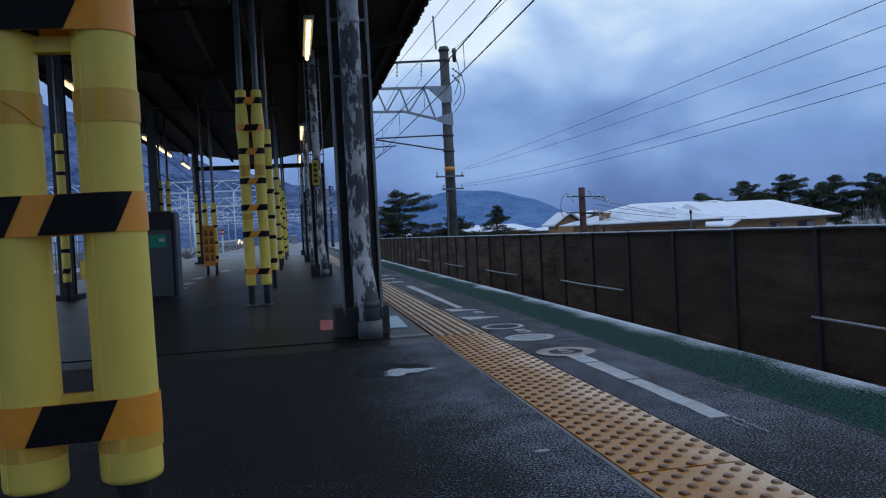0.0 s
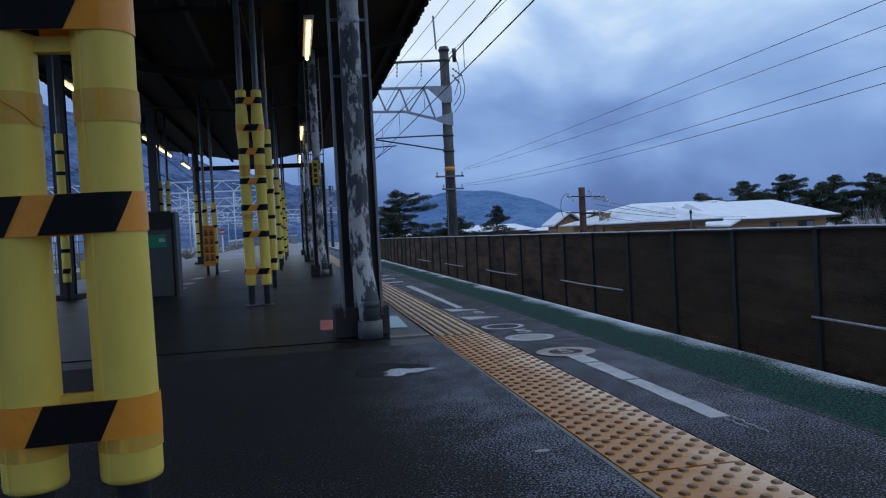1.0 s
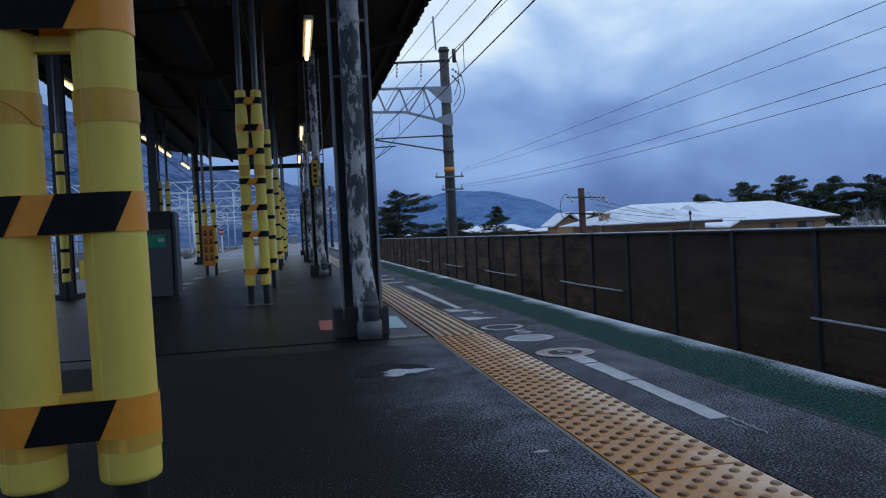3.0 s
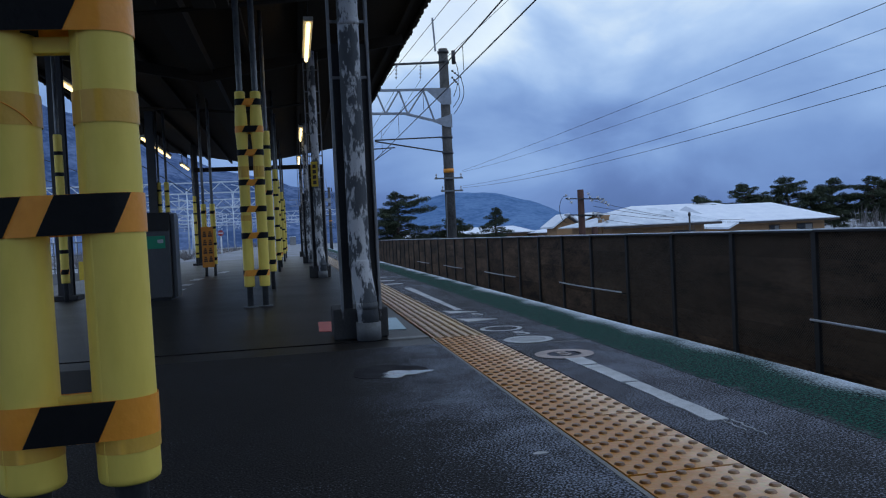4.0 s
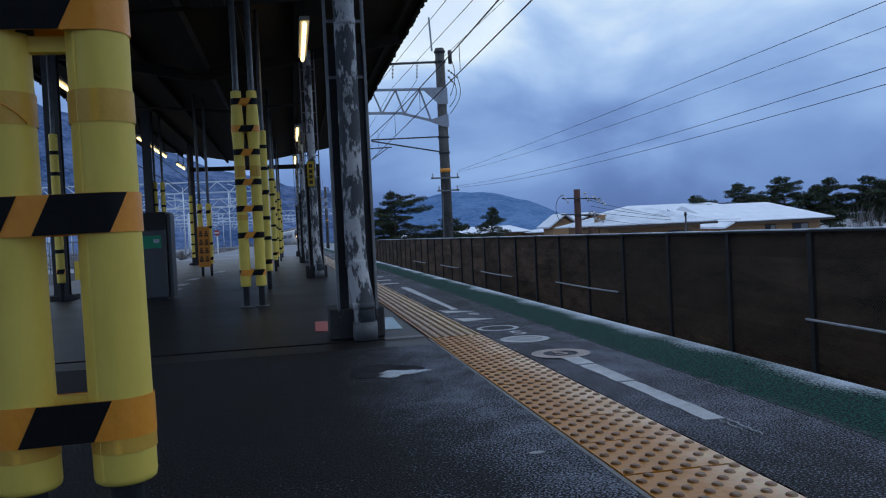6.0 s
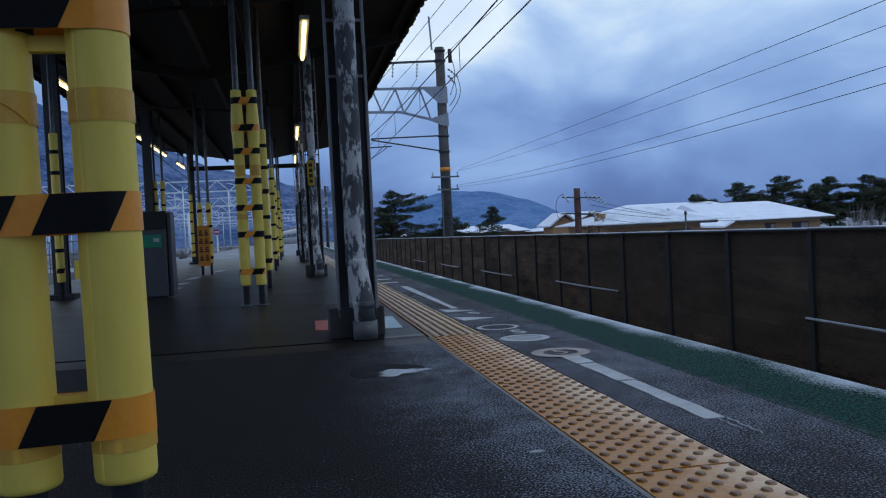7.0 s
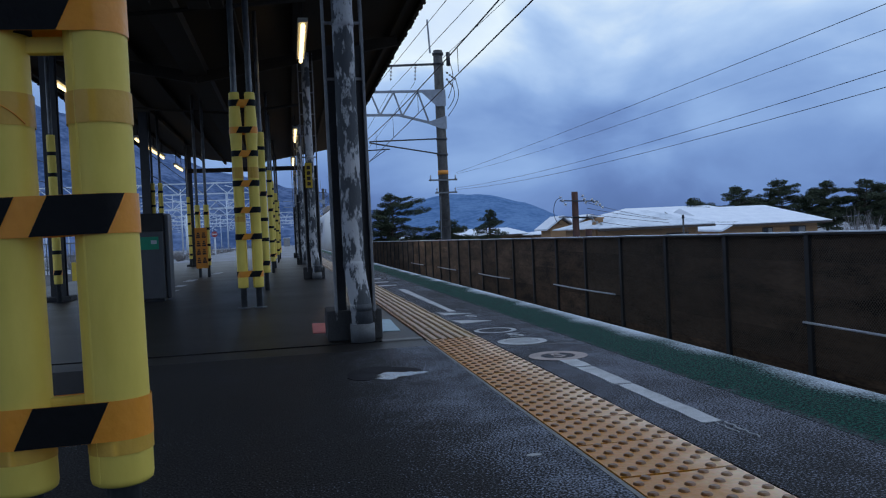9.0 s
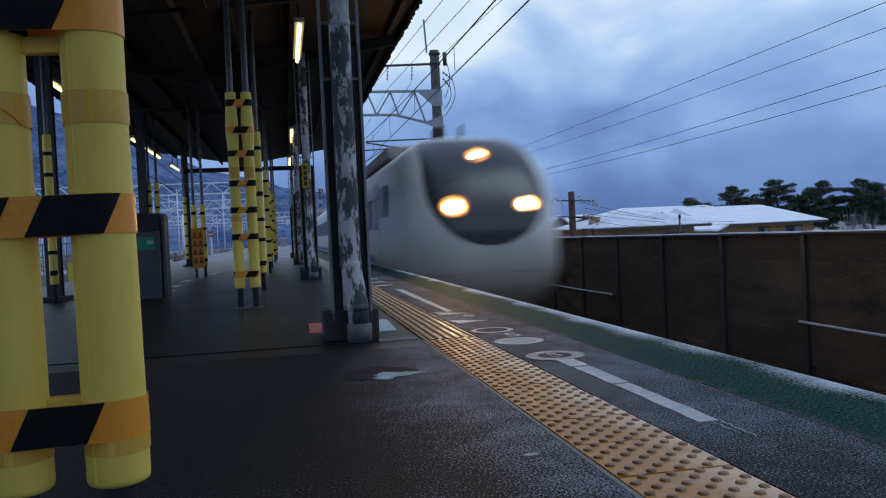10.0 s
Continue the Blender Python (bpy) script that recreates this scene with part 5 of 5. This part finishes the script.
# ---- yard ----
def portal(y, x0, x1, z):
    t = thing("catenary_portal", "galvanised lattice portal over the yard tracks", "catenary portal", (0, y, 0), "yard portals")
    b = B()
    d = 0.9
    for zz in (z, z + d):
        bar(b, (x0, 0, zz), (x1, 0, zz), 0.12, 0.10)
    n = int((x1 - x0) / 1.0)
    for i in range(n):
        xa, xb = x0 + (x1 - x0) * i / n, x0 + (x1 - x0) * (i + 1) / n
        bar(b, (xa, 0, z if i % 2 else z + d), (xb, 0, z + d if i % 2 else z), 0.07, 0.07)
    part("truss_beam", b, M_LATTICE, t)
    k = max(2, int((x1 - x0) / 13))
    for i in range(k + 1):
        xx = x0 + (x1 - x0) * i / k
        b = B()
        for dx in (-0.3, 0.3):
            bar(b, (xx + dx, 0, -1.25 - drop(y)), (xx + dx * 0.7, 0, z + d + 1.6), 0.10, 0.10)
        m = 11
        for j in range(m):
            za, zb = -1.2 + (z + 2.2) * j / m, -1.2 + (z + 2.2) * (j + 1) / m
            s = 0.28 if j % 2 else -0.28
            bar(b, (xx + s, 0, za), (xx - s, 0, zb), 0.05, 0.05)
        part("lattice_post", b, M_LATTICE, t)
    for i in range(int((x1 - x0) / 4.5)):
        xx = x0 + 2 + i * 4.5
        b = B()
        bar(b, (xx, 0, z), (xx, 0, z - 1.3), 0.06, 0.06)
        rod(b, (xx, 0, z - 1.2), (xx + 1.3, 0, z - 0.9), 0.03, n=5)
        rod(b, (xx, 0, z - 0.5), (xx + 1.2, 0, z - 0.9), 0.03, n=5)
        part("hanger", b, M_LATTICE, t)


for i, (y, x0, x1, z) in enumerate(((70, -52, -2.0, 4.9), (96, -56, -2.0, 4.8), (122, -62, -4, 4.9), (150, -70, 8.5, 5.0), (185, -78, 6, 5.2), (225, -90, 4, 5.4))):
    portal(y, x0, x1, z)
for i, x in enumerate((-5.9, -11, -16, -20.5, -25, -30, -35, -41)):
    wire("yard_wire", (x, 30, 3.9), (x - 4, 225, 4.2), 0.1, 0.02, OVER, 12)
    wire("yard_wire", (x, 30, 4.9), (x - 4, 225, 5.2), 0.35, 0.02, OVER, 12)


pr = random.Random(77)
for k in range(26):
    y = pr.uniform(55, 210)
    x = -3.5 - pr.random() * y * 0.42
    ym = thing("yard_mast", "slim pale yard mast with short bracket", "mast", (x, y, 0), "yard masts")
    b = B()
    h = pr.uniform(3.5, 7.5)
    rod(b, (0, 0, -1.25 - drop(y)), (0, 0, h), 0.09, 0.06, n=7)
    part("shaft", b, M_LATTICE, ym)
    b = B()
    sd = pr.choice((-1, 1))
    rod(b, (0, 0, h * 0.8), (sd * 1.6, 0, h * 0.86), 0.035, n=5)
    part("bracket", b, M_LATTICE, ym)
for k in range(16):
    x = -4.5 - k * 1.9 + pr.uniform(-0.6, 0.6)
    shrub(x, pr.uniform(64, 100), -1.4, pr.uniform(1.2, 2.2), 2.6, 200 + k)


def yard_fence():
    t = thing("yard_fence", "grey steel railing on a low concrete kerb", "fence", (0, 0, 0))
    b = B()
    box(b, -16, -7.0, 29.9, 30.15, -1.25, -0.2)
    part("kerb", b, M_CONCRETE, t)
    for z in (-0.05, 0.4, 0.85):
        b = B()
        box(b, -16, -7.1, 29.98, 30.03, z, z + 0.045)
        part("rail", b, M_GALV, t)
    for k in range(46):
        b = B()
        x = -16 + k * 0.195
        box(b, x, x + 0.03, 29.99, 30.02, -0.2, 0.85)
        part("picket", b, M_GALV, t)
    sgn = thing("striped_marker", "yellow marker board with a black stripe", "sign", (-7.35, 29.6, -0.25))
    b = B()
    box(b, -0.13, 0.13, -0.02, 0.02, -0.2, 0.45)
    part("board", b, M_SIGNYELLOW, sgn)
    b = B()
    bar(b, (0.06, -0.024, -0.15), (0.06, -0.024, 0.4), 0.06, 0.004)
    part("stripe", b, M_BLACK, sgn)
    b = B()
    box(b, -0.03, 0.03, 0.02, 0.06, -1.0, 0.4)
    part("stake", b, M_GALV, sgn)


yard_fence()
rs = thing("round_sign", "round red and white sign on a white post", "sign", (-4.0, 45, 0))
b = B()
rod(b, (0, 0, -1.25), (0, 0, 1.15), 0.045, n=8)
part("post", b, M_WHITEPAINT, rs)
b = B()
rod(b, (0, -0.08, 1.15), (0, -0.05, 1.15), 0.155, n=20)
disc = part("disc", b, M_REDSIGN, rs)
b = B()
box(b, -0.12, 0.12, -0.092, -0.082, 1.115, 1.185)
part("bar", b, M_WHITEPAINT, disc)
hut = thing("equipment_hut", "small pale equipment hut beside the far railway track", "hut", (-1.0, 300, -1.72))
b = B()
box(b, -1.15, 1.15, 0, 2.4, 0.0, 3.3, 0.03)
part("body", b, M_CONCRETE, hut)
b = B()
box(b, -1.3, 1.3, -0.15, 2.55, 3.3, 3.5, 0.02)
part("roof", b, M_SNOW, hut)


# ---- the train ----
def nose_point(rho, ang):
    c, s = math.cos(ang), math.sin(ang)
    ex = 2 / 3.6
    x = 1.45 * rho * math.copysign(abs(c) ** ex, c)
    zz = rho * math.copysign(abs(s) ** ex, s)
    z = 1.45 + (2.03 * zz if zz > 0 else 1.3 * zz)
    return Vector((x, nose_depth(rho, z), z))


def nose_depth(rho, z):
    return 1.25 * (1 - max(0.0, 1 - min(1.0, rho) ** 5.0) ** 0.5) + 1.25 * max(0, (z - 1.6) / 2.0) ** 1.5


def front_depth(x, z):
    zz = (z - 1.45) / (2.03 if z > 1.45 else 1.3)
    return nose_depth((abs(x / 1.45) ** 3.6 + abs(zz) ** 3.6) ** (1 / 3.6), z)


def screen_half(z):
    """Half the width of the black front panel at a height."""
    if z > 2.35:
        return 1.06 - 0.10 * max(0, z - 2.5) - 0.25 * max(0, (z - 3.25) / 0.15) ** 2 * 0.3
    return 1.06 * math.sqrt(max(0.0, 1 - ((2.35 - z) / 0.98) ** 2))


LAMPS = ((-0.63, 2.06, 0.165, 0.145), (0.67, 2.06, 0.15, 0.11), (0.0, 3.0, 0.14, 0.11))


def in_lamp(p):
    """Whether a point of the front lies in one of the lamp openings."""
    return p.y < 2.0 and any(((p.x - x) / rx) ** 2 + ((p.z - z) / rz) ** 2 < 1.0 for x, z, rx, rz in LAMPS)


def headlight(c, x, z, rx, rz):
    """A lamp sunk behind the front: rim and reflector bowl that carry its halo as emission, and the lit lamp at the
    bottom.
    """
    n, y = 24, front_depth(x, z)
    turn = [2 * math.pi * q / n for q in range(n)]

    def ring(b, k, dy=None, deep=None):
        out = []
        for q in turn:
            px, pz = x + k * rx * math.cos(q), z + k * rz * math.sin(q)
            out.append(b.verts.new((px, front_depth(px, pz) + dy if deep is None else y + deep, pz)))
        return out

    def lathe(b, rings):
        for r0, r1 in zip(rings, rings[1:]):
            for q in range(n):
                b.faces.new((r0[q], r0[(q + 1) % n], r1[(q + 1) % n], r1[q])).smooth = True
        return b

    b = B()
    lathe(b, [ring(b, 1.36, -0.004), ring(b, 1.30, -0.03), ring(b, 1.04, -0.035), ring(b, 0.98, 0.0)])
    lamp = part("headlight", b, M_GLOW_RIM, c, "lamp rim with the headlight's orange halo painted as emission")
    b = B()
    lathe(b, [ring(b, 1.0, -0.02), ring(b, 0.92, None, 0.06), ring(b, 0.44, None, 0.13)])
    part("reflector", b, M_GLOW_BOWL, lamp, "reflector bowl with the lamp's glow painted as emission")
    b = B()
    r0, r1 = ring(b, 0.46, None, 0.125), ring(b, 0.46, None, 0.17)
    lathe(b, [r0, r1])
    b.faces.new(r0)
    part("lamp_core", b, M_HEADLIGHT, lamp, "lit warm lamp")


def grid_faces(bm, rows, keep=None, off=0.0):
    made = {}
    for i in range(len(rows) - 1):
        k = len(rows[i])
        for j in range(k):
            q = ((i, j), (i, (j + 1) % k), (i + 1, (j + 1) % k), (i + 1, j))
            mid = sum((rows[a][c] for a, c in q), Vector()) / 4
            if keep and not keep(mid):
                continue
            vs = []
            for a, c in q:
                if (a, c) not in made:
                    made[(a, c)] = bm.verts.new(rows[a][c] + Vector((0, -off, 0)))
                vs.append(made[(a, c)])
            f = bm.faces.new(vs)
            f.smooth = True
    return bm


def side_section(y):
    pts = []
    for j in range(96):
        p = nose_point(1.0, 2 * math.pi * j / 96)
        pts.append(Vector((p.x, y, p.z)))
    return pts


def car(head, length=20.0):
    c = thing("train_car", "ivory express train car with dark window band", "train car", (0, 0, 0), "express train")
    if head:
        tagged(c, "ivory express train's leading car with black windscreen and lit headlights")
    rows = []
    if head:
        for i in range(56):
            rho = 0.004 + 0.996 * (1 - (1 - i / 55) ** 1.8)
            rows.append([nose_point(rho, 2 * math.pi * j / 96) for j in range(96)])
        rows.append(side_section(3.6))
    else:
        rows.append(side_section(0.25))
    rows.append(side_section(length - 0.2))
    b = B()
    grid_faces(b, rows, lambda p: p.z > 0.93 and not (head and in_lamp(p)))
    part("body", b, M_TRAIN, c)
    b = B()
    grid_faces(b, rows, lambda p: p.z <= 0.93)
    part("skirt", b, M_SKIRT, c, "grey-brown lower skirt")
    for y in ([] if head else [0.25]) + [length - 0.2]:
        b = B()
        b.faces.new([b.verts.new(p) for p in side_section(y)])
        part("end_wall", b, M_SKIRT, c)
    if head:
        b = B()
        nz, nx = 60, 60
        rws = []
        for i in range(nz + 1):
            z = 1.372 + (3.36 - 1.372) * (i / nz) ** 1.3
            w = screen_half(z)
            rws.append([b.verts.new((w * (2 * j / nx - 1), front_depth(w * (2 * j / nx - 1), z) - 0.012, z)) for j in range(nx + 1)])
        for r0, r1 in zip(rws, rws[1:]):
            for j in range(nx):
                if not in_lamp((r0[j].co + r1[j + 1].co) / 2):
                    b.faces.new((r0[j], r0[j + 1], r1[j + 1], r1[j])).smooth = True
        part("windscreen", b, M_TRAINGLASS, c, "black wraparound windscreen panel")
        for spec in LAMPS:
            headlight(c, *spec)
        b = B()
        box(b, -0.35, -0.15, 3.0, 3.3, 3.55, 3.8, 0.03)
        part("horn_box", b, M_BLACK, c, "dark roof box")
        b = B()
        rod(b, (0.25, 3.2, 3.55), (0.25, 3.2, 3.85), 0.04, n=8)
        part("roof_antenna", b, M_BLACK, c, "dark roof antenna")
    y0 = 5.6 if head else 2.6
    for side in (-1, 1):
        b = B()
        xs = side * 1.452
        box(b, min(xs, xs - side * 0.03), max(xs, xs - side * 0.03) + 0.0, y0 - 1.2, length - 0.6, 1.02, 1.16)
        part("stripe", b, M_STRIPE, c, "thin blue stripe")
        y = y0
        while y < length - 2.8:
            b = B()
            box(b, xs - 0.02, xs + 0.02, y, y + 1.35, 1.78, 2.46, 0.01)
            part("window", b, M_TRAINGLASS, c, "dark tinted window")
            y += 1.62
        if head:
            b = B()
            box(b, xs - 0.02, xs + 0.02, 2.75, 3.55, 2.0, 2.62, 0.01)
            part("cab_side_window", b, M_TRAINGLASS, c, "dark cab side window")
        for yd in ((4.2,) if head else (1.1,)) + (length - 1.9,):
            b = B()
            box(b, xs - 0.012, xs + 0.012, yd, yd + 0.85, 0.95, 2.75, 0.006)
            dr = part("door", b, M_TRAIN, c)
            b = B()
            box(b, xs - 0.02, xs + 0.02, yd + 0.2, yd + 0.65, 1.75, 2.45, 0.006)
            part("door_window", b, M_TRAINGLASS, dr)
    b = B()
    box(b, -0.9, 0.9, 6.5, length - 6.5, 3.52, 3.82, 0.06)
    part("roof_unit", b, M_SKIRT, c, "grey roof unit")
    for yb in (4.2, length - 3.2):
        b = B()
        box(b, -1.0, 1.0, yb - 1.2, yb + 1.2, 0.32, 0.62)
        bog = part("bogie", b, M_UNDER, c)
        for yw in (yb - 1.05, yb + 1.05):
            for sx in (-0.56, 0.56):
                b = B()
                rod(b, (sx - 0.06, yw, 0.43), (sx + 0.06, yw, 0.43), 0.43, n=20)
                part("wheel", b, M_RAIL, bog)
    return c


CARS = [car(True), car(False)]
CARS.append(copy_thing(CARS[1], pose(0, 0, 0)))
CARS.append(copy_thing(CARS[1], pose(0, 0, 0)))


# ---- paving pieces ----
def dot_tile(stagger):
    bm = B()
    box(bm, 0.002, 0.298, 0.0045, 0.2955, -0.012, 0.001)
    pts = []
    if stagger:
        for j in range(8):
            for i in range(4):
                pts.append((0.02 + i * 0.075 + (0.035 if j % 2 else 0), 0.0187 + j * 0.0375))
    else:
        for j in range(6):
            for i in range(6):
                pts.append((0.025 + i * 0.05, 0.025 + j * 0.05))
    for x, y in pts:
        rings = []
        for r, z in (((0.0140, 0.001), (0.0118, 0.0052), (0.008, 0.0065))):
            rings.append([bm.verts.new((x + r * math.cos(a), y + r * math.sin(a), z)) for a in (2 * math.pi * k / 10 for k in range(10))])
        for a, c in zip(rings, rings[1:]):
            for k in range(10):
                f = bm.faces.new((a[k], a[(k + 1) % 10], c[(k + 1) % 10], c[k]))
                f.smooth = True
                f.material_index = 1
        bm.faces.new(rings[-1]).material_index = 1
    return bm


def tactile_strip():
    s = tagged(new("tactile_paving"), "strip of worn yellow and cream tactile warning tiles", "tactile paving", kind="structure")
    me_a = mesh_of("tile", dot_tile(True), M_TILE)
    me_b = mesh_of("tile", dot_tile(False), M_TILE_FAR)
    me_a.materials.append(M_STUD)
    me_b.materials.append(M_STUD_FAR)
    rnd = random.Random(2)
    for k in range(420):
        y = 2.08 - 0.3 * 14 + 0.3 * k
        if y > PY1 - 0.4:
            break
        t = new("tile", me_a if y < 4.4 else me_b)
        t.location = (0.75 + rnd.uniform(-0.0015, 0.0015), y, 0.002 + rnd.uniform(-0.001, 0.001))
        t.rotation_euler = (0, rnd.uniform(-0.004, 0.004), rnd.uniform(-0.003, 0.003))
        t.parent = s


tactile_strip()


# ---- movement ----
def motions():
    """The train runs in along the curve, braking gently from 43 to 33 m/s."""
    for k, c in enumerate(CARS):
        rows = []
        for i in range(41):
            t = i * 0.25
            y = 13.1 + 33.0 * (10 - t) + 0.5 * (10 - t) ** 2 + 20.0 * k
            x0, x1 = track_x(y), track_x(y + 18)
            rows.append((t, pose(x0, y, -1.0 - drop(y), 0, 0, math.degrees(math.atan2(x0 - x1, 18)))))
        walk(c, rows)


motions()
